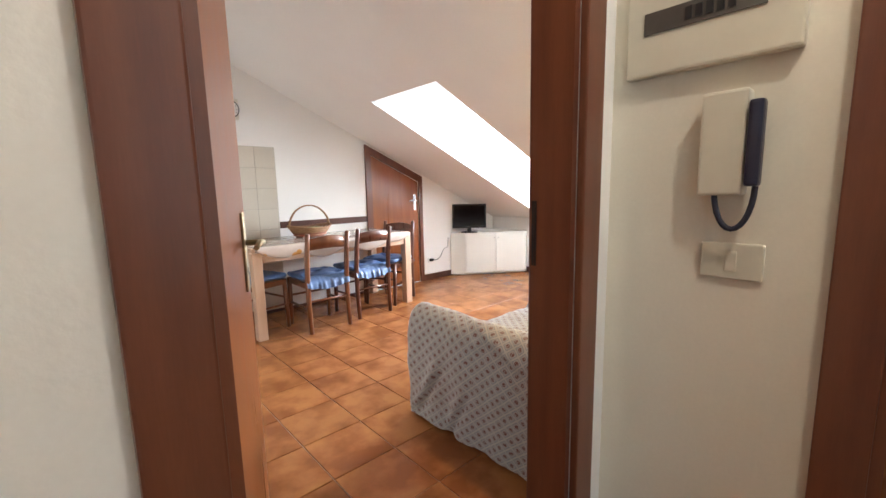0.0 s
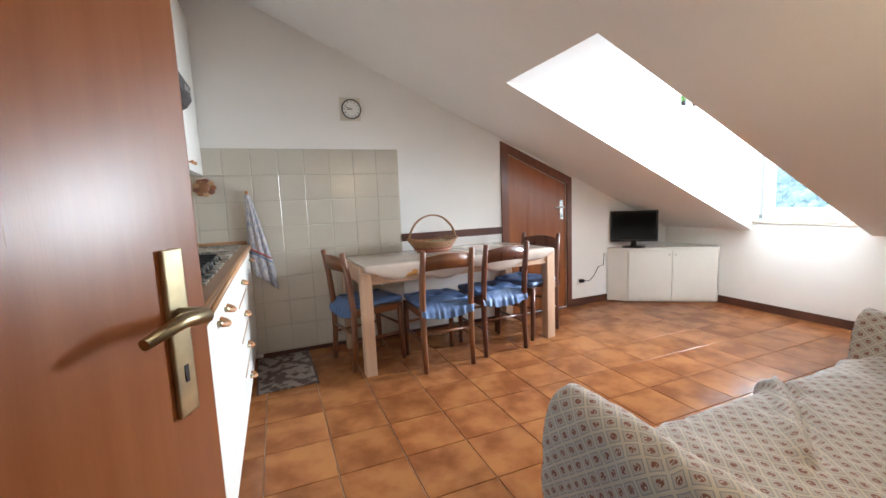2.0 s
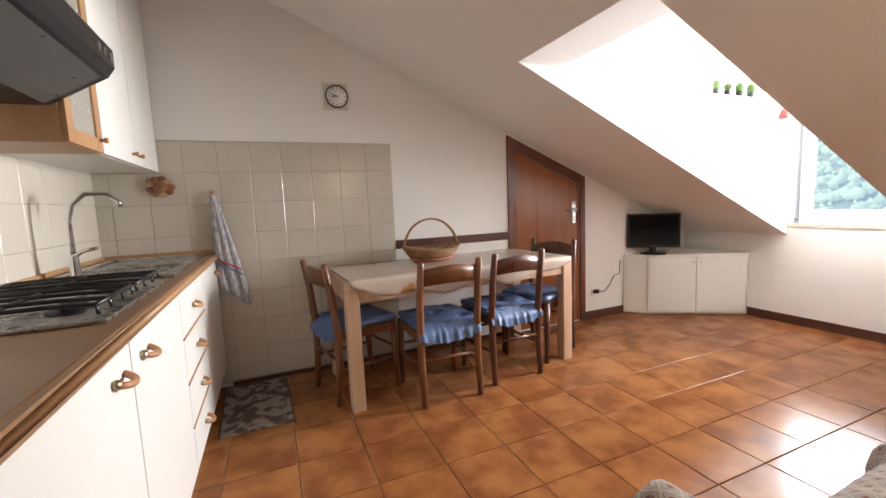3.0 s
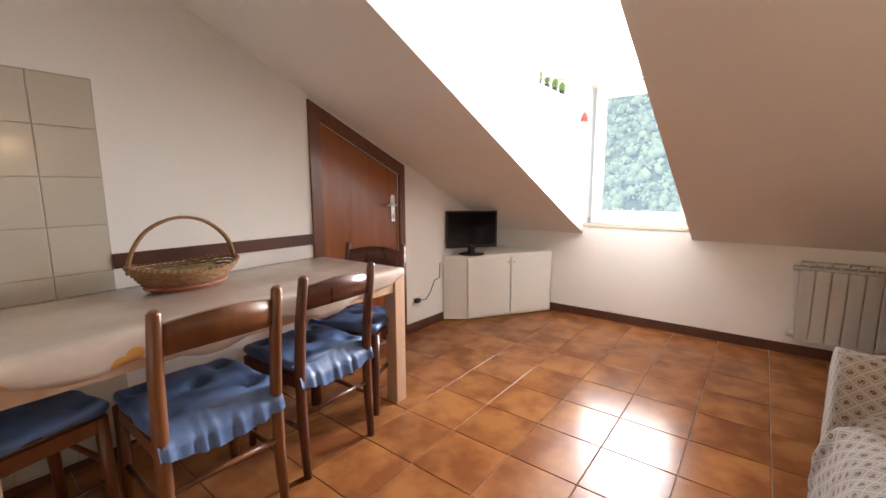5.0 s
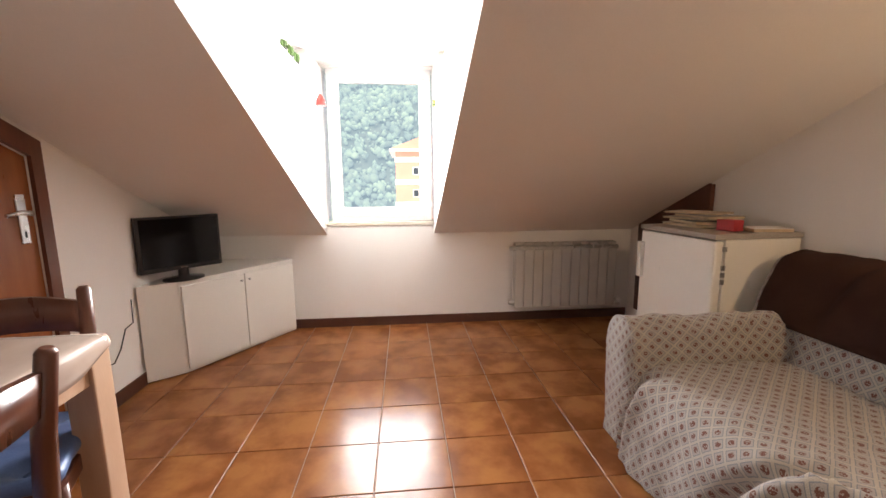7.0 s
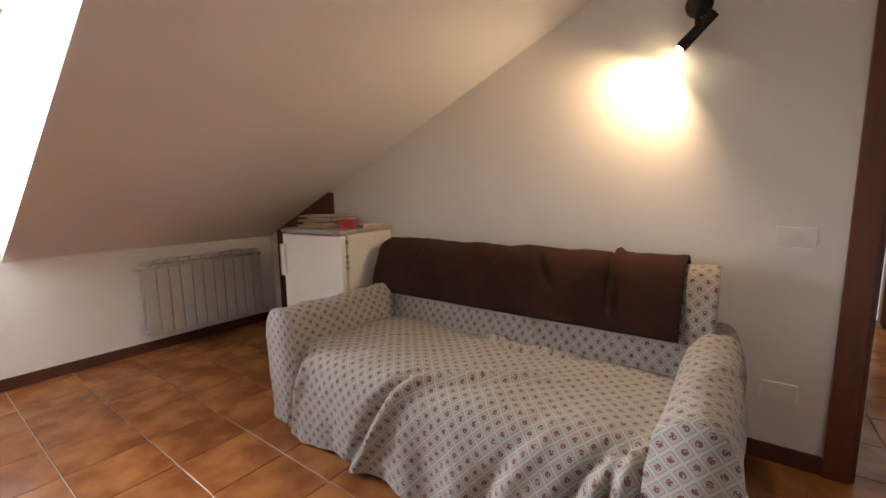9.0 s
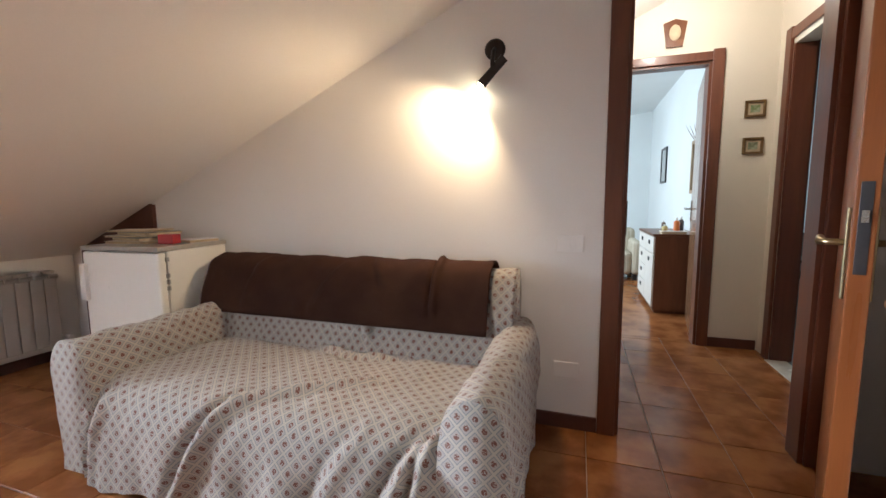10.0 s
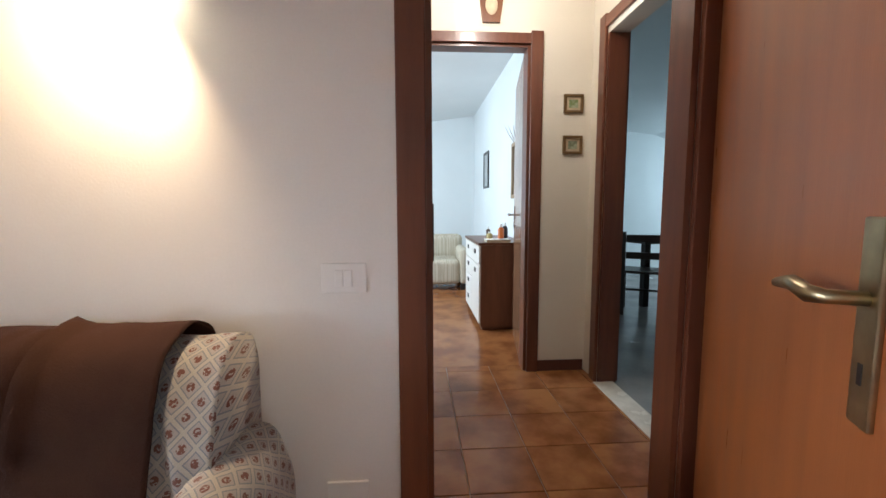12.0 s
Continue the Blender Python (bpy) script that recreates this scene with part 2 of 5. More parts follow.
setting("wall_corridor_south", bm, PLASTER_WARM, "cream plastered end wall of the corridor", "wall")

# bedroom beyond, closed room
bm = bmesh.new()
add_box(bm, 0.02, 0.12, -6.2, CY - 0.11, 0, 2.8)
add_box(bm, 3.6, 3.7, -6.2, CY - 0.11, 0, 2.8)
add_box(bm, 0.02, 3.7, -6.3, -6.2, 0, 2.8)
add_box(bm, CX + 0.11, 3.7, CY - 0.11, CY - 0.01, 0, 2.8)
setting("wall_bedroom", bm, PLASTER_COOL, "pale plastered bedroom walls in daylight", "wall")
bm = bmesh.new()
add_prism(bm, [(-0.1, 2.75), (3.7, 2.2), (3.7, 2.9), (-0.1, 2.9)], "y", -6.3, CY - 0.11)
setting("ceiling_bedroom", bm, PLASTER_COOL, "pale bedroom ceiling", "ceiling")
# dining room beyond, closed room
bm = bmesh.new()
add_box(bm, -5.1, -5.0, -6.2, 0.8, 0, 2.8)
add_box(bm, -5.1, -0.02, -6.3, -6.2, 0, 2.8)
add_box(bm, -5.1, -0.12, 0.8, 0.9, 0, 2.8)
add_box(bm, -0.08, 0.02, -6.2, -1.70, 0, 2.8)
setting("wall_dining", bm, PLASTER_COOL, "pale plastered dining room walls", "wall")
bm = bmesh.new()
add_prism(bm, [(-5.1, 1.75), (-3.17, 2.42), (-0.12, 2.75), (-0.12, 3.0), (-5.1, 3.0)], "y", -6.3, 0.9)
setting("ceiling_dining", bm, PLASTER_COOL, "pale dining room ceiling", "ceiling")
# small dim room off the corridor
bm = bmesh.new()
add_box(bm, 3.0, 3.1, CY + 0.0, -0.11, 0, 2.3)
setting("wall_closet", bm, PLASTER_WARM, "cream wall of a small side room", "wall")
bm = bmesh.new()
add_box(bm, CX + 0.11, 3.1, CY - 0.0, -0.11, 2.3, 2.4)
setting("ceiling_closet", bm, PLASTER_WARM, "plain ceiling of a small side room", "ceiling")

# floors
bm = bmesh.new()
add_box(bm, -0.02, XW + 0.02, CY - 0.11, YC + 0.02, FZ - 0.12, FZ - 0.004)
floor = setting("floor", bm, GROUT, "glossy mottled terracotta tile floor with pale joints", "floor")
bm = bmesh.new()
add_box(bm, 0.02, 3.7, -6.3, CY - 0.112, FZ - 0.12, FZ - 0.001)
setting("floor_bedroom", bm, TILE, "terracotta tile floor of the bedroom", "floor")
bm = bmesh.new()
add_box(bm, -5.1, -0.022, -6.3, 0.9, FZ - 0.12, FZ - 0.002)
FLOOR_GREY = material("grey_stone_floor", (0.20, 0.19, 0.18), 0.25, 0.08, 3, second=(0.27, 0.25, 0.23))
setting("floor_dining", bm, FLOOR_GREY, "grey polished stone floor of the dining room", "floor")

# ---- doors, trim, window ----
METAL_BRASS = material("aged_brass", (0.42, 0.34, 0.20), 0.35, 0.12, 20, metal=1.0, second=(0.30, 0.25, 0.16))
METAL_STEEL = material("brushed_steel", (0.55, 0.55, 0.54), 0.28, 0.06, 20, metal=1.0)
DARK_STEEL = material("dark_steel", (0.10, 0.10, 0.11), 0.4, 0.1, 20, metal=0.8)
METAL_CHROME = material("chrome", (0.75, 0.75, 0.76), 0.08, 0.03, 20, metal=1.0)
BLACK = material("black_plastic", (0.012, 0.012, 0.014), 0.35, 0.1, 20)
BLACK_SHINY = material("dark_screen", (0.006, 0.006, 0.008), 0.08, 0.05, 5)
IVORY = material("ivory_plastic", (0.66, 0.61, 0.50), 0.4, 0.03, 8)
WHITE_PLASTIC = material("white_plastic", (0.90, 0.89, 0.87), 0.35, 0.02, 8)


def casing(name, label, origin, width, height, depth, proud=0.02, face=0.075, sides=(1, 1)):
    """Wooden door frame: lining and flat casings on both faces, round an opening that starts at the local origin, along x, through -y."""
    ob = tagged(thing(name, label, "door frame", origin), kind="structure")
    for y0, y1 in ((0, proud), (-depth - proud, -depth)):
        box_part("casing", (-face, 0.004, y0, y1, FZ, height + face), WOOD_CASING, ob, bevel=0.004)
        box_part("casing", (width - 0.004, width + face, y0, y1, FZ, height + face), WOOD_CASING, ob, bevel=0.004)
        box_part("casing", (0.004, width - 0.004, y0, y1 - 0.002, height - 0.004, height + face - 0.014), WOOD_CASING, ob, bevel=0.004)
    box_part("lining", (0.002, 0.022, -depth + 0.002, -0.002, FZ, height), WOOD_CASING, ob)
    box_part("lining", (width - 0.022, width - 0.002, -depth + 0.002, -0.002, FZ, height), WOOD_CASING, ob)
    box_part("lining", (0.022, width - 0.022, -depth + 0.002, -0.002, height - 0.022, height - 0.002), WOOD_CASING, ob)
    return ob


def lever(parent, x, y, z, out, along, mat=METAL_BRASS, plate_h=0.24):
    """Long backplate with a curved lever, on a face that looks along out (-1 or 1 in y); the lever points along x."""
    p = box_part("backplate", (x - 0.02, x + 0.02, min(y, y + out * 0.008), max(y, y + out * 0.008), z - plate_h * 0.62, z + plate_h * 0.38), mat, parent, "aged brass backplate", bevel=0.003)
    bm = bmesh.new()
    add_tube(bm, [(x, y, z), (x, y + out * 0.045, z), (x + along * 0.015, y + out * 0.055, z), (x + along * 0.06, y + out * 0.055, z + 0.006), (x + along * 0.12, y + out * 0.05, z - 0.004)], [0.009, 0.009, 0.011, 0.010, 0.007], 10)
    part("lever", bm, mat, p)
    box_part("keyhole", (x - 0.004, x + 0.004, min(y + out * 0.007, y + out * 0.009), max(y + out * 0.007, y + out * 0.009), z - 0.10, z - 0.075), BLACK, p)


# doorway of the room
casing("door_frame", "dark cherry wood door frame of the living room", pose(DX0, 0.0, 0), DX1 - DX0, 2.12, 0.11)
leaf = tagged(thing("door_1", "open cherry veneer door leaf beside the kitchen counter", "door", pose(0.346, 0.036, 0, 0, 0, -24.5)), kind="structure")
box_part("door_panel", (-0.045, 0, 0.0, 0.815, FZ + 0.008, 2.10), WOOD_DOOR, leaf, bevel=0.004)
hb = new("handle_side")
hb.parent, hb.matrix_basis = leaf, pose(0, 0.745, 0, 0, 0, 90)
lever(hb, 0, 0, 0.995, -1, -1)
lever(hb, 0, 0.045, 0.995, 1, -1)
bm = bmesh.new()
add_box(bm, -0.034, -0.010, 0.815, 0.8175, 0.92, 1.15, 0.001)
plate = part("lock_plate", bm, DARK_STEEL, leaf, "dark steel lock plate")
box_part("latch", (-0.029, -0.015, 0.8175, 0.827, 1.05, 1.08), METAL_STEEL, plate)
keep = box_part("strike_plate", (DX1 - 0.0255, DX1 - 0.022, -0.016, -0.004, 0.95, 1.11), BLACK, None, "")
tagged(keep, "dark metal strike plate let into the door frame", "strike plate")

# low slanting door in the clock wall
low = tagged(thing("door_2", "closed cherry wood door cut to the roof slope", "door"), kind="structure")
bm = bmesh.new()
f = 0.075
add_prism(bm, [(DA - f, FZ), (DA, FZ), (DA, lintel(DA)), (DA - f, lintel(DA) + f * 1.1 + 0.03)], "y", YC - 0.018, YC)
part("casing", bm, WOOD_CASING, low)
bm = bmesh.new()
add_prism(bm, [(DB, FZ), (DB + f - 0.02, FZ), (DB + f - 0.02, lintel(DB + f) + f + 0.02), (DB, lintel(DB))], "y", YC - 0.018, YC)
part("casing", bm, WOOD_CASING, low)
bm = bmesh.new()
add_prism(bm, [(DA - f, lintel(DA) + f * 1.1 + 0.03), (DA, lintel(DA)), (DB, lintel(DB)), (DB + f - 0.02, lintel(DB + f) + f + 0.02)], "y", YC - 0.020, YC)
part("casing", bm, WOOD_CASING, low)
bm = bmesh.new()
add_prism(bm, [(DA + 0.004, FZ + 0.006), (DB - 0.004, FZ + 0.006), (DB - 0.004, lintel(DB) - 0.004), (DA + 0.004, lintel(DA) - 0.004)], "y", YC + 0.006, YC + 0.045)
lp = part("door_panel", bm, WOOD_DOOR, low)
lever(lp, DB - 0.06, YC + 0.006, 1.02, -1, -1, METAL_STEEL, 0.2)

# triangular wooden hatch in the corner behind the fridge
bm = bmesh.new()
HX0, HX1 = 4.12, 4.86
add_prism(bm, [(HX0, 0.08), (HX1, 0.08), (HX1, roof(HX1) - 0.005), (HX0, roof(HX0) - 0.005)], "y", 0.0, 0.022)
hatch = tagged(thing("door_3", "dark brown wooden hatch cut to the roof slope behind the fridge", "hatch"), kind="structure")
part("panel", bm, WOOD_DARK, hatch)
box_part("frame_post", (HX0 - 0.03, HX0 - 0.002, 0, 0.026, 0.08, roof(HX0) - 0.01), WOOD_DARK, hatch)

# bedroom doorway at the corridor's end and its leaf
casing("door_frame", "cherry wood door frame at the corridor's end", pose(FA, CY, 0), FB - FA, 2.15, 0.11)
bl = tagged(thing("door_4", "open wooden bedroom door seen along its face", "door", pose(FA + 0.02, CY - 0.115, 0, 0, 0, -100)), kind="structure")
# greyer tone than the cherry doors; daylight on this leaf is painted in
box_part("door_panel", (0.0, 0.78, -0.04, 0.0, FZ + 0.008, 2.12), material("grey_lit_veneer", (0.30, 0.15, 0.08), 0.22, 0.08, 2, second=(0.36, 0.19, 0.1), stretch=(9, 9, 0.7), coat=0.3), bl, bevel=0.003)
hb2 = new("handle_side")
hb2.parent, hb2.matrix_basis = bl, pose(0.71, 0, 0)
lever(hb2, 0, 0, 1.04, 1, -1, METAL_STEEL, 0.2)

# doorway to the dining room with a marble threshold, and side room doorway
casing("door_frame", "dark cherry wood door frame to the dining room", pose(0.0, RB, 0, 0, 0, -90), RB - RA, 2.18, 0.12)
box_part("threshold", (-0.10, 0.03, RA + 0.02, RB - 0.02, FZ - 0.003, FZ + 0.006), MARBLE)
tagged(bpy.data.objects["threshold"], "pale marble threshold of the dining room doorway", "threshold", kind="structure")
casing("door_frame", "dark cherry wood door frame of the side room", pose(CX, EA, 0, 0, 0, 90), EB - EA, 2.14, 0.11)

# baseboards
def baseboard(x0, x1, y0, y1, h=0.075):
    bm = bmesh.new()
    add_box(bm, x0, x1, y0, y1, FZ, FZ + h, 0.003)
    tagged(part("baseboard", bm, WOOD_DARK), "dark brown wooden baseboard along the wall", "baseboard", kind="structure")


baseboard(DX1 + 0.077, 4.05, 0.001, 0.013)
baseboard(0.62, DA - f - 0.002, YC - 0.012, YC - 0.001, 0.03)
baseboard(DB + f - 0.018, XW - 0.013, YC - 0.013, YC - 0.001)
baseboard(XW - 0.013, XW - 0.001, 0.015, YC - 0.014)
baseboard(0.014, FA - 0.077, CY + 0.001, CY + 0.013)
baseboard(CX - 0.013, CX - 0.001, EB + 0.08, -0.13)
bm = bmesh.new()
add_box(bm, 1.80, DA - f - 0.002, YC - 0.018, YC - 0.001, 0.80, 0.865, 0.004)
tagged(part("wall_rail", bm, WOOD_DARK), "dark wooden chair rail on the wall behind the table", "wall rail")

# window
win = tagged(thing("window_1", "white framed dormer window, closed", "window"), kind="structure")
WX = XW + 0.10
WA, WB = Y0 + 0.012, Y1 - 0.03
box_part("window_sill", (XW - 0.012, XW + 0.24, WA - 0.02, WB + 0.03, SILL - 0.028, SILL), MARBLE, win, "pale stone sill", bevel=0.004)
box_part("window_frame", (WX, WX + 0.05, WA, WA + 0.045, SILL, HEAD), WHITE_PVC, win, bevel=0.004)
box_part("window_frame", (WX, WX + 0.05, WB - 0.045, WB, SILL, HEAD), WHITE_PVC, win, bevel=0.004)
box_part("window_frame", (WX, WX + 0.05, WA + 0.045, WB - 0.045, SILL, SILL + 0.05), WHITE_PVC, win, bevel=0.004)
box_part("window_frame", (WX, WX + 0.05, WA + 0.045, WB - 0.045, HEAD - 0.05, HEAD), WHITE_PVC, win, bevel=0.004)
sa, sb, s0, s1 = WA + 0.035, WB - 0.035, SILL + 0.04, HEAD - 0.04
for d in ((WX - 0.02, WX + 0.03, sa, sa + 0.06, s0, s1), (WX - 0.02, WX + 0.03, sb - 0.06, sb, s0, s1), (WX - 0.02, WX + 0.03, sa + 0.06, sb - 0.06, s0, s0 + 0.075), (WX - 0.02, WX + 0.03, sa + 0.06, sb - 0.06, s1 - 0.07, s1)):
    box_part("sash", d, WHITE_PVC, win, bevel=0.005)
pane = box_part("pane", (WX + 0.002, WX + 0.008, sa + 0.055, sb - 0.055, s0 + 0.07, s1 - 0.065), GLASS, win, "clear glass pane")
pane.visible_shadow = False
for z in (1.18, 1.24):
    box_part("latch", (WX - 0.032, WX - 0.02, sa + 0.016, sa + 0.028, z, z + 0.02), METAL_STEEL, win)
box_part("latch", (WX - 0.03, WX - 0.02, sa + 0.01, sa + 0.035, s1 - 0.05, s1 - 0.03), METAL_STEEL, win)

# ---- fabrics and woods ----
def lattice_fabric(name):
    """Woven throw: pale lattice edged in blue-grey, a small rust leaf in every greyish diamond, laid by the sheet's own UVs in metres."""
    m = bpy.data.materials.new(name)
    m.use_nodes = True
    t = m.node_tree
    n, link = t.nodes, t.links.new
    b = n["Principled BSDF"]
    uv = n.new("ShaderNodeUVMap")
    warp = n.new("ShaderNodeTexNoise")
    warp.inputs["Scale"].default_value = 14
    link(uv.outputs[0], warp.inputs[0])
    mixv = n.new("ShaderNodeMix")
    mixv.data_type, mixv.inputs[0].default_value = "VECTOR", 0.006
    link(uv.outputs[0], mixv.inputs[4])
    link(warp.outputs["Color"], mixv.inputs[5])
    sep = n.new("ShaderNodeSeparateXYZ")
    link(mixv.outputs[1], sep.inputs[0])

    def calc(op, a, c=None, d=None):
        o = n.new("ShaderNodeMath")
        o.operation = op
        for i, v in enumerate((a, c, d)):
            if v is None:
                continue
            if isinstance(v, (int, float)):
                o.inputs[i].default_value = v
            else:
                link(v, o.inputs[i])
        return o.outputs[0]
    su, sv = calc("DIVIDE", sep.outputs[0], 0.053), calc("DIVIDE", sep.outputs[1], 0.060)
    a, c = calc("FRACT", calc("ADD", su, sv)), calc("FRACT", calc("SUBTRACT", su, sv))
    ea, ec = calc("ABSOLUTE", calc("SUBTRACT", a, 0.5)), calc("ABSOLUTE", calc("SUBTRACT", c, 0.5))
    edge = calc("MAXIMUM", ea, ec)
    lattice, inside = calc("GREATER_THAN", edge, 0.405), calc("LESS_THAN", edge, 0.345)
    motif = calc("LESS_THAN", calc("ADD", calc("MULTIPLY", ea, ea), calc("MULTIPLY", ec, ec)), 0.050)
    dots = n.new("ShaderNodeTexNoise")
    dots.inputs["Scale"].default_value, dots.inputs["Detail"].default_value = 170, 2
    link(uv.outputs[0], dots.inputs[0])
    motif = calc("MULTIPLY", motif, calc("GREATER_THAN", dots.outputs[0], 0.44))
    c0 = n.new("ShaderNodeMix")
    c0.data_type = "RGBA"
    c0.inputs[6].default_value, c0.inputs[7].default_value = (0.215, 0.225, 0.255, 1), (0.36, 0.335, 0.315, 1)
    link(inside, c0.inputs[0])
    c1 = n.new("ShaderNodeMix")
    c1.data_type = "RGBA"
    link(lattice, c1.inputs[0])
    link(c0.outputs[2], c1.inputs[6])
    c1.inputs[7].default_value = (0.43, 0.395, 0.345, 1)
    c2 = n.new("ShaderNodeMix")
    c2.data_type = "RGBA"
    link(motif, c2.inputs[0])
    link(c1.outputs[2], c2.inputs[6])
    c2.inputs[7].default_value = (0.17, 0.075, 0.058, 1)
    weave = n.new("ShaderNodeTexNoise")
    weave.inputs["Scale"].default_value = 420
    link(uv.outputs[0], weave.inputs[0])
    hsv = n.new("ShaderNodeHueSaturation")
    mr = n.new("ShaderNodeMapRange")
    mr.inputs[3].default_value, mr.inputs[4].default_value = 0.78, 1.22
    link(weave.outputs[0], mr.inputs[0])
    link(mr.outputs[0], hsv.inputs["Value"])
    link(c2.outputs[2], hsv.inputs["Color"])
    link(hsv.outputs[0], b.inputs["Base Color"])
    b.inputs["Roughness"].default_value = 0.9
    b.inputs["Sheen Weight"].default_value = 0.25
    b.inputs["Specular IOR Level"].default_value = 0.15
    bp = n.new("ShaderNodeBump")
    bp.inputs["Strength"].default_value, bp.inputs["Distance"].default_value = 0.5, 0.003
    link(weave.outputs[0], bp.inputs["Height"])
    link(bp.outputs[0], b.inputs["Normal"])
    return m


FABRIC = lattice_fabric("lattice_throw")
BROWN_CLOTH = material("brown_fleece", (0.034, 0.014, 0.010), 0.95, 0.18, 5, 0.5, 300, second=(0.050, 0.022, 0.014), spec=0.15)
BLUE_CLOTH = material("blue_satin_cotton", (0.070, 0.125, 0.265), 0.42, 0.12, 9, 0.15, 200, second=(0.105, 0.175, 0.34))
WOOD_CHAIR = material("walnut_chair", (0.130, 0.042, 0.015), 0.34, 0.14, 3, 0.05, 60, second=(0.18, 0.066, 0.024), stretch=(5, 5, 1), coat=0.1)
WOOD_CHAIR_DARK = material("dark_walnut_chair", (0.080, 0.026, 0.016), 0.30, 0.14, 3, 0.05, 60, second=(0.12, 0.042, 0.024), stretch=(5, 5, 1), coat=0.1)
WOOD_PALE = material("pale_beech", (0.52, 0.34, 0.23), 0.42, 0.06, 3, 0.05, 60, second=(0.58, 0.40, 0.28), stretch=(6, 6, 1))
WICKER = material("wicker", (0.34, 0.18, 0.08), 0.6, 0.25, 60, 0.6, 220, second=(0.24, 0.12, 0.05))


def sheet(name, profile, a, b, axis, mat, parent=None, label="", steps=60, wrinkle=0.006, fold=0.0, fold_len=0.16, cap=True, seed=0.0, uv_turn=False, hem=0.0, creases=()):
    """Cloth that follows a profile (across, z) drawn out along axis from a to b, with wrinkles, folds that grow to the hem, and UVs in metres."""
    fine = []
    for p, q in zip(profile, profile[1:]):
        k = max(1, int(math.dist(p, q) / 0.022))
        fine += [(p[0] + (q[0] - p[0]) * i / k, p[1] + (q[1] - p[1]) * i / k) for i in range(k)]
    fine.append(profile[-1])
    for _ in range(3):
        fine = [fine[0]] + [((fine[i - 1][0] + 2 * fine[i][0] + fine[i + 1][0]) / 4, (fine[i - 1][1] + 2 * fine[i][1] + fine[i + 1][1]) / 4) for i in range(1, len(fine) - 1)] + [fine[-1]]
    run = [0.0]
    for p, q in zip(fine, fine[1:]):
        run.append(run[-1] + math.dist(p, q))
    bm = bmesh.new()
    uvl = bm.loops.layers.uv.new("UVMap")
    top = max(p[1] for p in fine)
    rows, where = [], {}
    for i, (w, z) in enumerate(fine):
        p0, p1 = fine[max(0, i - 1)], fine[min(len(fine) - 1, i + 1)]
        tx, tz = p1[0] - p0[0], p1[1] - p0[1]
        ln = math.hypot(tx, tz) or 1
        nx, nz = -tz / ln, tx / ln
        row = []
        for j in range(steps + 1):
            s = a + (b - a) * j / steps
            pos = Vector((s, w * 1.0, z)) if axis == "x" else Vector((w, s, z))
            d = wrinkle * (noise.noise(pos * 6 + Vector((seed, 0, 0))) + 0.5 * noise.noise(pos * 17 + Vector((0, seed, 0))))
            low = min(1, max(0, (top - z) / 0.42))
            d += fold * low * (math.sin(s * math.tau / fold_len + 2.5 * noise.noise(Vector((s * 3, seed, 0)))) * 0.6 + noise.noise(Vector((s * 9, seed, 1))))
            for s0, r0, s1, r1, wide, high in creases:
                ds, dr = s1 - s0, r1 - r0
                k = max(0.0, min(1.0, ((s - s0) * ds + (run[i] - r0) * dr) / (ds * ds + dr * dr)))
                gap = math.hypot(s - s0 - k * ds, run[i] - r0 - k * dr)
                side = math.copysign(gap, (s - s0) * dr - (run[i] - r0) * ds)
                d += high * (math.exp(-(side / wide) ** 2) - 0.9 * math.exp(-((side - 1.3 * wide) / (0.7 * wide)) ** 2)) * (0.35 + 0.65 * math.sin(math.pi * (0.1 + 0.8 * k)))
            off = Vector((0, nx * d, nz * d)) if axis == "x" else Vector((nx * d, 0, nz * d))
            if hem and z < 0.1:
                off.z += hem * noise.noise(Vector((s * 5, seed, 3)))
            v = bm.verts.new(pos + off)
            where[v] = (run[i], s) if uv_turn else (s, run[i])
            row.append(v)
        rows.append(row)
    for r0, r1 in zip(rows, rows[1:]):
        for j in range(steps):
            fc = bm.faces.new((r0[j], r0[j + 1], r1[j + 1], r1[j]))
            fc.smooth = True
    if cap:
        for j in (0, steps):
            ring = [r[j] for r in rows]
            half = len(ring) // 2
            for i in range(half):
                q = [ring[i], ring[i + 1], ring[-2 - i], ring[-1 - i]]
                q = list(dict.fromkeys(q))
                if len(q) > 2 and i + 1 <= len(ring) - 2 - i:
                    fc = bm.faces.new(q)
                    fc.smooth = True
                    fc.tag = True
    for fc in bm.faces:
        for lp_ in fc.loops:
            if fc.tag:
                co = lp_.vert.co
                lp_[uvl].uv = (co.x + co.y * 0.3, co.z)
            else:
                lp_[uvl].uv = where[lp_.vert]
    return part(name, bm, mat, parent, label)


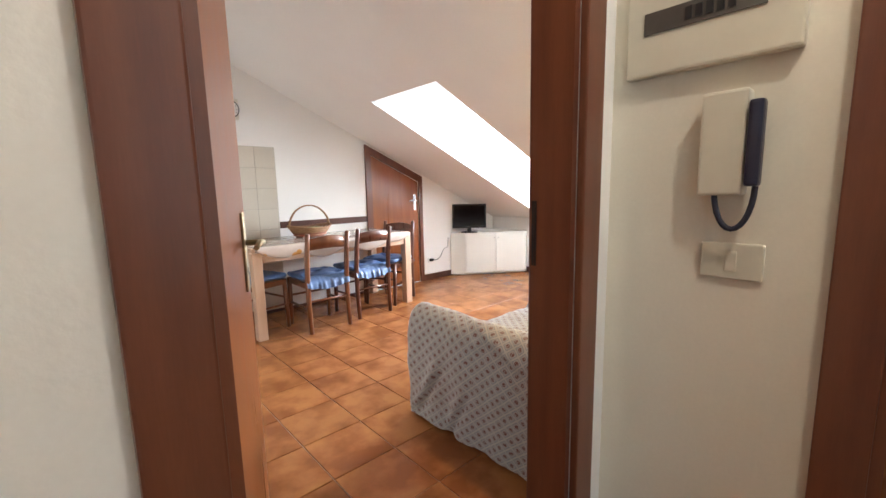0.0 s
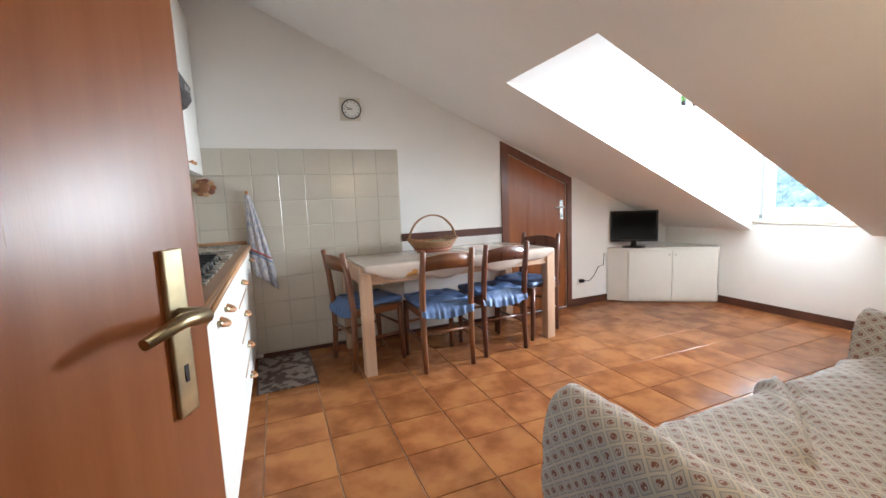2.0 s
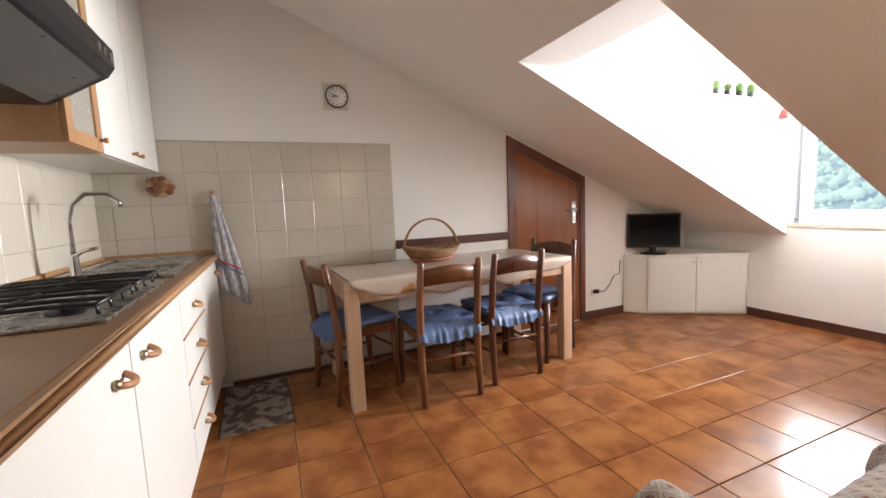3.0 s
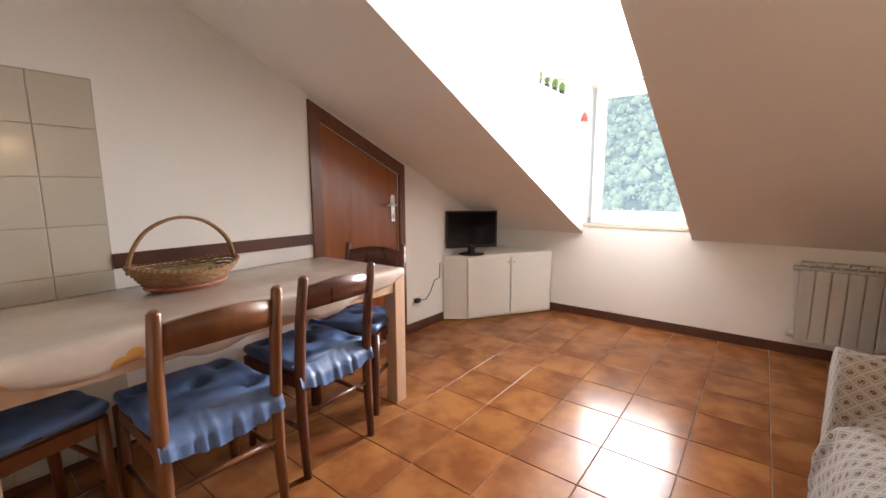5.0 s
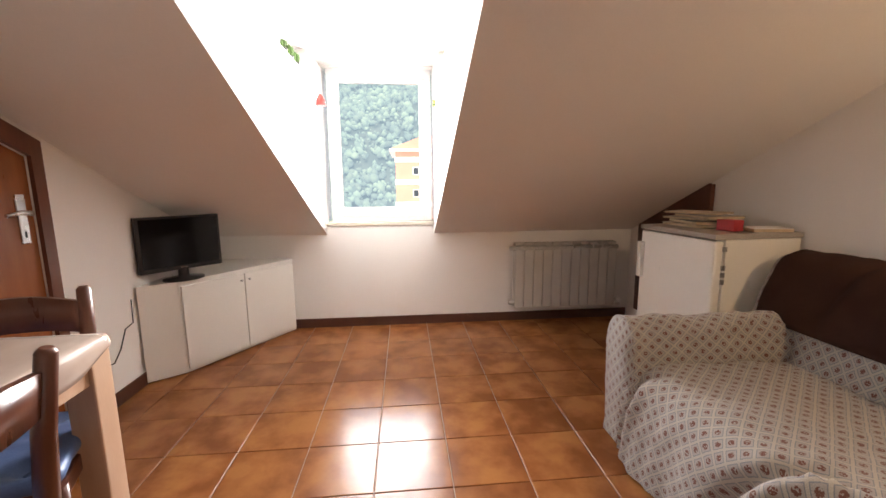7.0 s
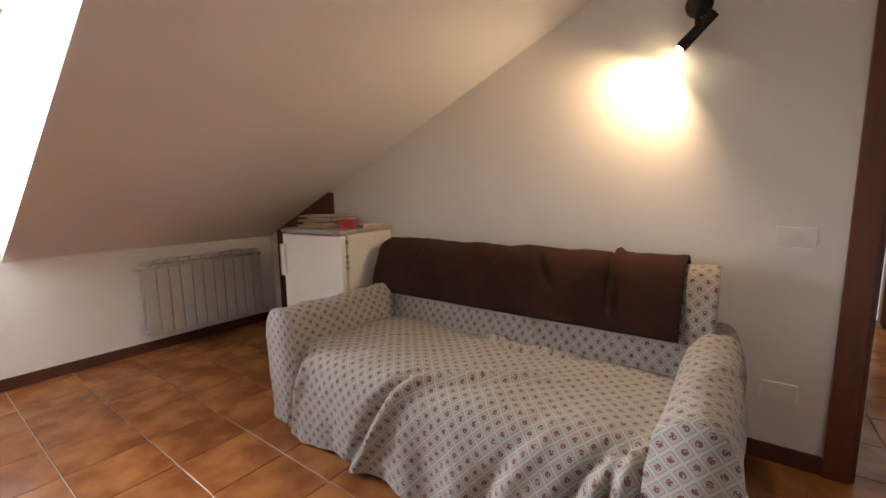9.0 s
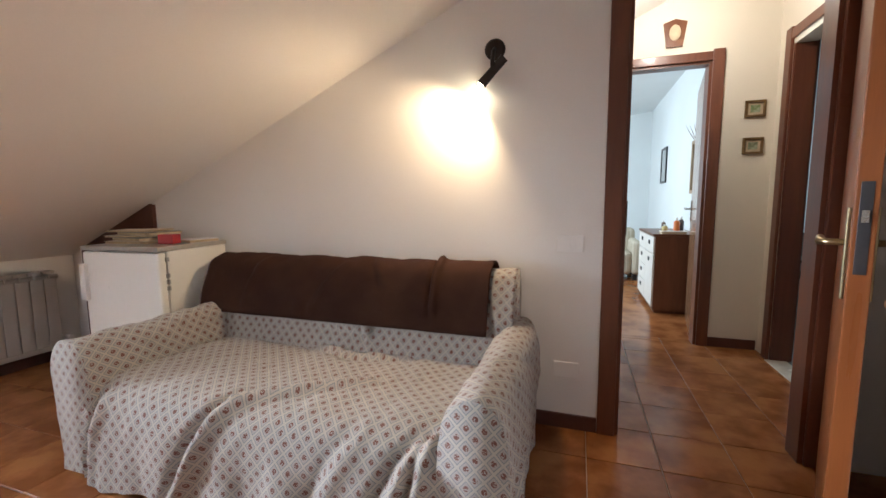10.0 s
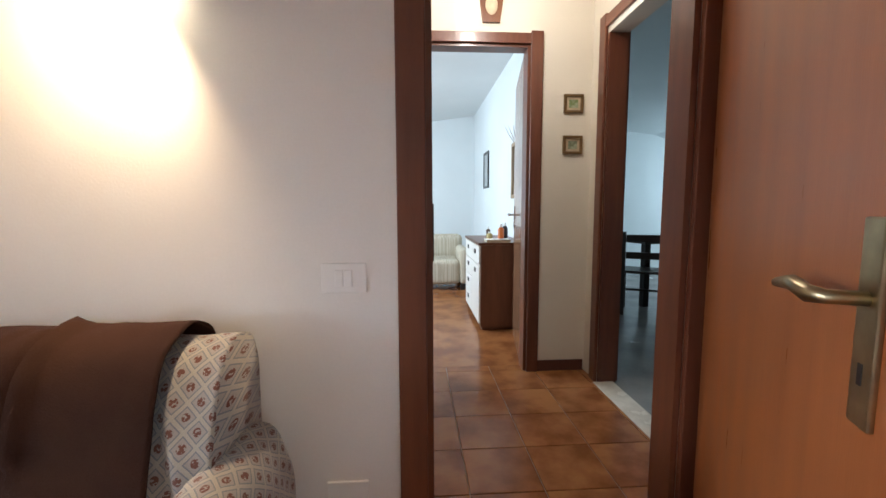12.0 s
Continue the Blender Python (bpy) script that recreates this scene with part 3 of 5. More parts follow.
def soft_box(name, dims, r, mat, parent=None, label="", cells=10, wrinkle=0.004, seed=0.0, m=None, tuft=0.0):
    """A cushion: rounded box with a slightly rumpled skin."""
    x0, x1, y0, y1, z0, z1 = dims
    c, h = Vector(((x0 + x1) / 2, (y0 + y1) / 2, (z0 + z1) / 2)), Vector(((x1 - x0) / 2, (y1 - y0) / 2, (z1 - z0) / 2))
    bm = bmesh.new()
    bmesh.ops.create_cube(bm, size=2)
    bmesh.ops.subdivide_edges(bm, edges=bm.edges, cuts=cells, use_grid_fill=True)
    for v in bm.verts:
        p = Vector((v.co.x * h.x, v.co.y * h.y, v.co.z * h.z))
        rr = Vector([min(r, q) for q in h])
        core = Vector([max(-(h[i] - rr[i]), min(h[i] - rr[i], p[i])) for i in range(3)])
        d = Vector([(p[i] - core[i]) / rr[i] for i in range(3)])
        if d.length > 1e-6:
            d.normalize()
        q = core + Vector([d[i] * rr[i] for i in range(3)])
        if tuft and abs(q.z) > h.z * 0.3:
            dip = max(0, math.cos(q.x / h.x * math.pi * 1.5) * math.cos(q.y / h.y * math.pi * 1.5)) ** 3
            q.z -= math.copysign(tuft * dip * 1.2, q.z)
        w = q + c
        q += d * wrinkle * (noise.noise(w * 9 + Vector((seed, 0, 0))) + 0.6 * noise.noise(w * 23 + Vector((0, seed, 0))))
        v.co = q + c
    for fc in bm.faces:
        fc.smooth = True
    if m is not None:
        bm.transform(m)
    return part(name, bm, mat, parent, label)


# ---- sofa ----
SX0, SX1 = 1.49, 3.40
sofa = thing("sofa", "two-seat sofa under a patterned blue-grey throw against the wall", "sofa", pose(0, 0, FZ))
sheet("backrest", [(0.03, 0.03), (0.03, 0.70), (0.06, 0.80), (0.13, 0.835), (0.22, 0.80), (0.27, 0.70), (0.31, 0.55), (0.36, 0.40)], SX0 + 0.10, SX1 - 0.0, "x", FABRIC, sofa, steps=130, wrinkle=0.010, fold=0.004, seed=1.3, creases=((2.38, 1.08, 2.28, 1.28, 0.020, 0.026), (2.70, 1.18, 2.30, 1.24, 0.022, 0.024), (1.70, 1.0, 1.62, 1.3, 0.02, 0.014)))
sheet("seat", [(0.27, 0.34), (0.31, 0.415), (0.42, 0.415), (0.80, 0.425), (0.94, 0.42), (1.01, 0.37), (1.035, 0.25), (1.05, 0.02)], SX0 + 0.05, SX1 - 0.17, "x", FABRIC, sofa, steps=190, wrinkle=0.013, fold=0.020, fold_len=0.27, seed=4.1, hem=0.02, cap=False, creases=((2.10, 0.42, 2.50, 0.70, 0.024, 0.040), (2.50, 0.70, 2.74, 1.15, 0.036, 0.055), (1.76, 0.74, 1.97, 1.16, 0.032, 0.045), (1.72, 0.70, 1.82, 1.16, 0.024, 0.036), (2.0, 0.80, 2.18, 1.16, 0.035, 0.022), (3.10, 0.78, 3.18, 1.16, 0.030, 0.030), (2.60, 0.10, 2.35, 0.17, 0.022, 0.026), (2.35, 0.17, 2.05, 0.11, 0.020, 0.020)))
sheet("armrest", [(SX0 + 0.01, 0.02), (SX0, 0.30), (SX0, 0.48), (SX0 + 0.03, 0.575), (SX0 + 0.10, 0.60), (SX0 + 0.17, 0.56), (SX0 + 0.20, 0.46), (SX0 + 0.21, 0.36), (SX0 + 0.20, 0.02)], 0.10, 1.02, "y", FABRIC, sofa, steps=70, wrinkle=0.014, fold=0.010, fold_len=0.2, seed=7.7, uv_turn=True, creases=((0.30, 0.45, 0.70, 0.62, 0.020, 0.012), (0.80, 0.30, 0.98, 0.05, 0.022, 0.022), (0.62, 0.25, 0.75, 0.02, 0.024, 0.018)))
sheet("armrest", [(SX1 - 0.23, 0.02), (SX1 - 0.24, 0.36), (SX1 - 0.23, 0.46), (SX1 - 0.20, 0.56), (SX1 - 0.13, 0.60), (SX1 - 0.04, 0.575), (SX1, 0.48), (SX1 - 0.01, 0.30), (SX1 - 0.02, 0.02)], 0.10, 1.02, "y", FABRIC, sofa, steps=70, wrinkle=0.014, fold=0.010, fold_len=0.2, seed=9.2, uv_turn=True, creases=((0.35, 0.60, 0.75, 0.50, 0.020, 0.014), (0.80, 0.95, 0.98, 1.2, 0.022, 0.022), (0.5, 0.42, 0.9, 0.36, 0.018, 0.012)))
throw = tagged(sheet("throw_blanket", [(0.010, 0.45), (0.010, 0.71), (0.038, 0.820), (0.13, 0.855), (0.246, 0.816), (0.300, 0.705), (0.338, 0.545)], 1.70, 3.35, "x", BROWN_CLOTH, steps=150, wrinkle=0.010, fold=0.006, fold_len=0.55, seed=2.2, cap=False, creases=((1.97, 0.42, 1.96, 0.78, 0.016, 0.026), (1.90, 0.42, 2.02, 0.50, 0.020, 0.008), (2.46, 0.55, 2.62, 0.80, 0.030, 0.012), (2.30, 0.52, 2.22, 0.66, 0.025, 0.012), (2.95, 0.50, 3.05, 0.80, 0.03, 0.010))), "dark brown fleece blanket laid over the sofa back", "blanket")
throw.location.z = FZ
md = throw.modifiers.new("thickness", "SOLIDIFY")
md.thickness, md.offset = 0.006, 1.0


# ---- dining table ----
T = pose(2.065, 3.08, FZ, 0, 0, 2.4)
table = thing("dining_table", "pale beech dining table against the wall", "table", T)
TW, TD, TZ = 0.80, 0.345, 0.748
box_part("tabletop", (-TW, TW, -TD, TD, TZ - 0.035, TZ), WOOD_PALE, table, bevel=0.006)
for sx in (-1, 1):
    for sy in (-1, 1):
        box_part("leg", (min(sx * TW, sx * (TW - 0.075)), max(sx * TW, sx * (TW - 0.075)), min(sy * TD, sy * (TD - 0.075)), max(sy * TD, sy * (TD - 0.075)), 0, TZ - 0.036), WOOD_PALE, table, bevel=0.005)
for sy in (-1, 1):
    box_part("apron", (-TW + 0.078, TW - 0.078, min(sy * (TD - 0.03), sy * (TD - 0.01)), max(sy * (TD - 0.03), sy * (TD - 0.01)), TZ - 0.12, TZ - 0.036), WOOD_PALE, table)
for sx in (-1, 1):
    box_part("apron", (min(sx * (TW - 0.03), sx * (TW - 0.01)), max(sx * (TW - 0.03), sx * (TW - 0.01)), -TD + 0.078, TD - 0.078, TZ - 0.12, TZ - 0.036), WOOD_PALE, table)

CLOTH = material("oilcloth", (0.55, 0.45, 0.38), 0.20, 0.05, 3, 0.10, 30, second=(0.46, 0.38, 0.33), coat=0.4)
tb = CLOTH.node_tree
tn = tb.nodes
vor = tn.new("ShaderNodeTexVoronoi")
vor.inputs["Scale"].default_value = 7
tc = tn.new("ShaderNodeTexCoord")
tb.links.new(tc.outputs["Object"], vor.inputs[0])
cut = tn.new("ShaderNodeMath")
cut.operation = "LESS_THAN"
cut.inputs[1].default_value = 0.22
tb.links.new(vor.outputs["Distance"], cut.inputs[0])
sepz = tn.new("ShaderNodeSeparateXYZ")
tb.links.new(tc.outputs["Object"], sepz.inputs[0])
low_part = tn.new("ShaderNodeMath")
low_part.operation = "LESS_THAN"
low_part.inputs[1].default_value = TZ - 0.03
tb.links.new(sepz.outputs[2], low_part.inputs[0])
both = tn.new("ShaderNodeMath")
both.operation = "MULTIPLY"
tb.links.new(cut.outputs[0], both.inputs[0])
tb.links.new(low_part.outputs[0], both.inputs[1])
flower = tn.new("ShaderNodeMix")
flower.data_type = "RGBA"
flower.inputs[7].default_value = (0.55, 0.27, 0.08, 1)
tb.links.new(both.outputs[0], flower.inputs[0])
src = tn["Principled BSDF"].inputs["Base Color"].links[0].from_socket
tb.links.new(src, flower.inputs[6])
tb.links.new(flower.outputs[2], tn["Principled BSDF"].inputs["Base Color"])
bm = bmesh.new()
NXC = 90
prof = [(TD - 0.02 - k * 0.0475, 0.0) for k in range(14)] + [(-TD + 0.01, 0.0), (-TD - 0.006, -0.006), (-TD - 0.012, -0.03), (-TD - 0.014, -0.06), (-TD - 0.014, -0.085), (-TD - 0.013, -0.11), (-TD - 0.012, -0.135)]
grid = []
for k, (yy, dz) in enumerate(prof):
    row = []
    for i in range(NXC + 1):
        u = i / NXC
        x = -TW + 0.02 + u * (2 * TW - 0.04)
        drop = min(1.0, 0.25 + 0.75 * min(1, 6 * min(u, 1 - u)) * (0.75 + 0.25 * math.sin(u * 21)))
        wav = 0.010 * noise.noise(Vector((x * 7, k * 0.3, 2))) * min(1, max(0, -dz / 0.06))
        row.append(bm.verts.new((x, yy - abs(wav), TZ + 0.004 + dz * drop + 0.0028 * noise.noise(Vector((x * 5, yy * 9, 0))) + 0.0012 * noise.noise(Vector((x * 22, yy * 14, 3))))))
    grid.append(row)
for r0, r1 in zip(grid, grid[1:]):
    for i in range(NXC):
        bm.faces.new((r0[i], r0[i + 1], r1[i + 1], r1[i])).smooth = True
cl = tagged(part("tablecloth", bm, CLOTH), "glossy grey-beige oilcloth with orange flowers along its hem", "tablecloth")
cl.matrix_world = T
md = cl.modifiers.new("thickness", "SOLIDIFY")
md.thickness, md.offset = 0.002, 1.0


# ---- chairs ----
def chair(m, wood, label, seed):
    ob = thing("dining_chair", label, "chair", m, "chairs round the table")
    for sx in (-1, 1):
        bm = bmesh.new()
        add_tube(bm, [(sx * 0.18, -0.205, 0), (sx * 0.18, -0.19, 0.24), (sx * 0.18, -0.19, 0.45), (sx * 0.18, -0.21, 0.66), (sx * 0.178, -0.24, 0.835), (sx * 0.178, -0.242, 0.845)], [0.017, 0.021, 0.022, 0.021, 0.019, 0.011], 12)
        part("back_leg", bm, wood, ob)
        bm = bmesh.new()
        add_tube(bm, [(sx * 0.185, 0.19, 0), (sx * 0.185, 0.18, 0.22), (sx * 0.185, 0.175, 0.435)], [0.016, 0.020, 0.020], 12)
        part("front_leg", bm, wood, ob)
        bm = bmesh.new()
        add_tube(bm, [(sx * 0.182, -0.19, 0.21), (sx * 0.185, 0.18, 0.21)], 0.010, 8)
        part("stretcher", bm, wood, ob)
        box_part("seat_rail", (sx * 0.183 - 0.011, sx * 0.183 + 0.011, -0.18, 0.165, 0.385, 0.432), wood, ob, bevel=0.003)
    for w, y in ((0.185, 0.18), (0.18, -0.192)):
        bm = bmesh.new()
        add_tube(bm, [(-w, y, 0.27), (w, y, 0.27)], 0.010, 8)
        part("stretcher", bm, wood, ob)
    box_part("seat_rail", (-0.17, 0.17, 0.163, 0.185, 0.385, 0.432), wood, ob, bevel=0.003)
    box_part("seat_rail", (-0.165, 0.165, -0.20, -0.178, 0.385, 0.432), wood, ob, bevel=0.003)
    box_part("seat", (-0.17, 0.17, -0.175, 0.16, 0.420, 0.436), WICKER, ob)
    # curved top slat
    bm = bmesh.new()
    rows = []
    for i in range(15):
        u = i / 14 * 2 - 1
        x, bow = u * 0.168, -0.035 * (1 - u * u)
        z0, z1 = 0.705 + 0.012 * (1 - u * u), 0.80 + 0.022 * math.cos(u * math.pi * 0.5)
        y0, y1 = -0.213, -0.228
        rows.append([bm.verts.new(q) for q in ((x, y0 + bow - 0.009, z0), (x, y0 + bow + 0.009, z0), (x, y1 + bow + 0.009, z1), (x, y1 + bow - 0.009, z1))])
    for r0, r1 in zip(rows, rows[1:]):
        for k in range(4):
            bm.faces.new((r0[k], r0[(k + 1) % 4], r1[(k + 1) % 4], r1[k])).smooth = k in (1, 3)
    bm.faces.new(rows[0]), bm.faces.new(rows[-1][::-1])
    part("backrest", bm, wood, ob)
    # cushion lies on the seat
    cu = thing("seat_cushion", "blue tufted cotton seat cushion on a chair", "cushion", m, "seat cushions")
    soft_box("cushion_body", (-0.20, 0.20, -0.165, 0.205, 0.437, 0.487), 0.03, BLUE_CLOTH, cu, cells=22, wrinkle=0.009, seed=seed, tuft=0.026)
    bm = bmesh.new()
    rows = []
    for k in range(7):
        row = []
        for i in range(41):
            u = i / 40
            row.append(bm.verts.new((-0.195 + 0.39 * u, -0.160 - 0.040 * min(1, k / 3) - 0.004 * k + 0.008 * math.sin(u * 38 + 5 * noise.noise(Vector((u * 6, seed, 0)))) * k / 6, 0.474 - 0.013 * k - 0.030 * (k / 6) * math.sin(u * math.pi) + 0.006 * noise.noise(Vector((u * 12, seed, k))))))
        rows.append(row)
    for r0, r1 in zip(rows, rows[1:]):
        for i in range(40):
            bm.faces.new((r0[i], r0[i + 1], r1[i + 1], r1[i])).smooth = True
    part("ruffle", bm, BLUE_CLOTH, cu)
    return ob


chair(pose(1.84, 2.785, FZ, 0, 0, 0.5), WOOD_CHAIR, "walnut dining chair with blue cushion at the table's long side", 1.0)
chair(pose(2.33, 2.86, FZ, 0, 0, 3), WOOD_CHAIR_DARK, "dark-stained dining chair with blue cushion at the table's long side", 2.0)
chair(pose(2.765, 3.02, FZ, 0, 0, 112), WOOD_CHAIR_DARK, "dark dining chair with blue cushion near the low door", 3.0)
chair(pose(1.38, 3.06, FZ, 0, 0, -76), WOOD_CHAIR, "walnut dining chair with blue cushion near the kitchen", 4.0)

# ---- basket on the table ----
bk = thing("wicker_basket", "oval brown wicker basket with a tall handle on the table", "basket", pose(1.985, 3.20, FZ + TZ + 0.006, 0, 0, 2))
bk.scale = (1.16, 1.16, 0.95)
RED_WICKER = material("red_wicker", (0.30, 0.095, 0.045), 0.6, 0.25, 60, 0.6, 220, second=(0.20, 0.06, 0.03))
for lo, hi, cane, said in ((0, 4, RED_WICKER, "red-stained lower weave"), (4, 9, WICKER, "")):
    bm = bmesh.new()
    for k in range(lo, hi):
        h, g = k * 0.010, k / 8
        add_tube(bm, [((0.115 + 0.065 * g) * math.cos(q), (0.075 + 0.055 * g) * math.sin(q), 0.007 + h + 0.025 * g * g * math.cos(q) ** 2 + 0.002 * math.sin(q * 22 + k * math.pi)) for q in [i * math.tau / 66 for i in range(67)]], 0.0065, 6, cap=False)
    part("weave", bm, cane, bk, said)
bm = bmesh.new()
for i in range(56):
    q = i * math.tau / 56
    add_tube(bm, [(0.178 * math.cos(q), 0.128 * math.sin(q), 0.084 + 0.024 * math.cos(q) ** 2), (0.186 * math.cos(q + 0.05), 0.136 * math.sin(q + 0.05), 0.093 + 0.025 * math.cos(q) ** 2), (0.178 * math.cos(q + 0.1), 0.128 * math.sin(q + 0.1), 0.102 + 0.025 * math.cos(q) ** 2)], 0.0035, 5)
part("braided_rim", bm, WICKER, bk)
bm = bmesh.new()
add_lathe(bm, [(0.02, 0.002), (0.11, 0.002), (0.115, 0.008), (0.02, 0.010)], (0, 0, 0), 24)
bm.transform(Matrix.Diagonal((1, 0.66, 1, 1)))
part("bottom", bm, WICKER, bk)
bm = bmesh.new()
for off in (-0.006, 0.006):
    add_tube(bm, [(0.178 * math.cos(q), off + 0.003 * math.sin(q * 9), 0.09 + 0.225 * math.sin(q)) for q in [i * math.pi / 24 for i in range(25)]], 0.0065, 6)
part("handle", bm, WICKER, bk)
RED_CLOTH = material("red_lining", (0.42, 0.10, 0.06), 0.8, 0.2, 30, second=(0.50, 0.30, 0.2))
bm = bmesh.new()
add_tube(bm, [(0.135 * math.cos(q), 0.088 * math.sin(q), 0.022) for q in [i * math.tau / 28 for i in range(29)]], 0.007, 6, cap=False)
part("band", bm, RED_CLOTH, bk, "woven red band")
soft_box("lining", (-0.12, 0.12, -0.07, 0.07, 0.05, 0.085), 0.03, material("dried_leaves", (0.30, 0.24, 0.10), 0.8, 0.3, 40, 0.5, 120), bk, wrinkle=0.02, seed=5)

# ---- corner cabinet with television ----
cab = thing("corner_cabinet", "low white corner cabinet with two doors", "cabinet")
P = [(4.10, YC - 0.016), (4.215, 3.29), (4.94, 2.815), (XW - 0.016, 2.83), (XW - 0.016, YC - 0.016)]
bm = bmesh.new()
add_prism(bm, P, "z", FZ + 0.012, 0.538)
part("body", bm, WHITE_LAM, cab)
bm = bmesh.new()
c0 = Vector((4.65, 3.2))
add_prism(bm, [tuple(c0 + (Vector(p) - c0) * (1.012 if 0 < i < 3 else 1.0)) for i, p in enumerate(P)], "z", 0.539, 0.557)
part("top", bm, WHITE_LAM, cab)
d = (Vector(P[2]) - Vector(P[1]))
L = d.length
ang = math.degrees(math.atan2(d.y, d.x))
for i in range(2):
    hold = pose(P[1][0], P[1][1], 0, 0, 0, ang)
    dr = box_part("door", (0.012 + i * (L / 2 - 0.008), L / 2 - 0.004 + i * (L / 2 - 0.008), -0.018, -0.002, FZ + 0.035, 0.528), WHITE_LAM, cab, bevel=0.002, m=hold)
    bm = bmesh.new()
    add_lathe(bm, [(0.004, 0), (0.004, 0.008), (0.009, 0.014), (0.007, 0.020), (0.001, 0.021)], (0, 0, 0), 12)
    bm.transform(hold @ pose(L / 2 + (-0.03 if i == 0 else 0.03), -0.018, 0.485, 90))
    part("knob", bm, METAL_STEEL, dr)
tv = thing("television", "small black flat television on the corner cabinet", "television", pose(4.30, 3.285, 0.558, 0, 0, -41))
tv.scale = (1.025, 1.025, 1.04)
box_part("housing", (-0.225, 0.225, 0.0, 0.045, 0.06, 0.375), BLACK, tv, bevel=0.006)
box_part("screen", (-0.208, 0.208, -0.003, 0.0005, 0.085, 0.362), BLACK_SHINY, tv, "dark glossy screen")
box_part("badge", (-0.018, 0.018, -0.0025, 0.0, 0.069, 0.075), METAL_STEEL, tv)
bm = bmesh.new()
add_lathe(bm, [(0.02, 0), (0.115, 0), (0.112, 0.010), (0.03, 0.016), (0.028, 0.07), (0.02, 0.075)], (0, 0.02, 0), 24)
bm.transform(Matrix.Diagonal((1, 0.75, 1, 1)))
part("stand", bm, BLACK, tv)
so = thing("wall_socket", "white wall socket with a black plug and cable", "socket")
box_part("plate", (3.70, 3.79, YC - 0.009, YC, 0.195, 0.265), WHITE_PLASTIC, so, bevel=0.003)
bm = bmesh.new()
add_box(bm, 3.715, 3.765, YC - 0.045, YC - 0.009, 0.215, 0.25, 0.006)
plug = part("plug", bm, BLACK, so, "black plug")
bm = bmesh.new()
add_tube(bm, [(3.765, YC - 0.03, 0.232), (3.83, YC - 0.04, 0.225), (3.90, YC - 0.03, 0.27), (3.97, YC - 0.02, 0.36), (4.05, YC - 0.012, 0.37), (4.06, YC - 0.01, 0.50)], 0.0035, 6)
part("cable", bm, BLACK, plug)

# ---- radiator ----
RADM = material("radiator_enamel", (0.62, 0.60, 0.56), 0.35, 0.04, 8)
rad = thing("radiator", "grey-white ribbed radiator on the knee wall", "radiator")
n_rib = 11
for i in range(n_rib):
    y = 0.175 + i * 0.079
    bm = bmesh.new()
    add_box(bm, 4.895, 4.908, y, y + 0.074, 0.105, 0.595, 0.005)
    add_box(bm, 4.908, 4.965, y + 0.031, y + 0.043, 0.105, 0.63, 0.003)
    add_box(bm, 4.905, 4.968, y + 0.002, y + 0.072, 0.625, 0.648, 0.006)
    add_box(bm, 4.955, 4.968, y, y + 0.074, 0.105, 0.63, 0.003)
    part("rib", bm, RADM, rad)
for z in (0.14, 0.60):
    bm = bmesh.new()
    add_tube(bm, [(4.935, 0.15, z), (4.935, 1.075, z)], 0.018, 12)
    part("header_pipe", bm, RADM, rad)
bm = bmesh.new()
add_tube(bm, [(4.935, 0.15, 0.14), (4.935, 0.10, 0.14), (4.955, 0.10, 0.10), (4.975, 0.10, 0.08), (4.99, 0.10, 0.08)], 0.011, 8)
part("supply_pipe", bm, RADM, rad)
bm = bmesh.new()
add_lathe(bm, [(0.012, 0), (0.02, 0.004), (0.02, 0.04), (0.012, 0.045)], (0, 0, 0), 14)
bm.transform(pose(4.935, 0.125, 0.14, 0, -90, 0))
part("valve", bm, WHITE_PLASTIC, rad)

# ---- small fridge with papers ----
FR = pose(3.742, 0.262, FZ, 0, 0, 4)
ENAMEL = material("fridge_enamel", (0.86, 0.85, 0.80), 0.30, 0.02, 4)
fg = thing("small_fridge", "small old white fridge beside the sofa", "fridge", FR)
box_part("body", (-0.27, 0.27, -0.235, 0.185, 0.03, 0.885), ENAMEL, fg, bevel=0.006)
door_f = box_part("door", (-0.27, 0.27, 0.192, 0.24, 0.05, 0.88), ENAMEL, fg, bevel=0.012)
box_part("top", (-0.275, 0.275, -0.24, 0.245, 0.887, 0.912), material("grey_worktop", (0.40, 0.37, 0.34), 0.4, 0.06, 8), fg, "grey laminate top", bevel=0.004)
box_part("handle", (0.235, 0.275, 0.215, 0.262, 0.60, 0.81), ENAMEL, door_f, bevel=0.006)
for z in (0.67, 0.705, 0.74, 0.83):
    box_part("hinge", (-0.276, -0.262, 0.18, 0.20, z, z + 0.022), METAL_STEEL, fg)
for sx in (-0.24, 0.24):
    for sy in (-0.2, 0.15):
        box_part("foot", (sx - 0.02, sx + 0.02, sy - 0.02, sy + 0.02, 0.0, 0.032), BLACK, fg)
PAPER = material("old_paper", (0.62, 0.50, 0.34), 0.8, 0.10, 20, second=(0.50, 0.40, 0.28))
z = 0.914
cols = ((0.62, 0.52, 0.38), (0.24, 0.24, 0.20), (0.55, 0.47, 0.33), (0.30, 0.28, 0.24), (0.66, 0.55, 0.40))
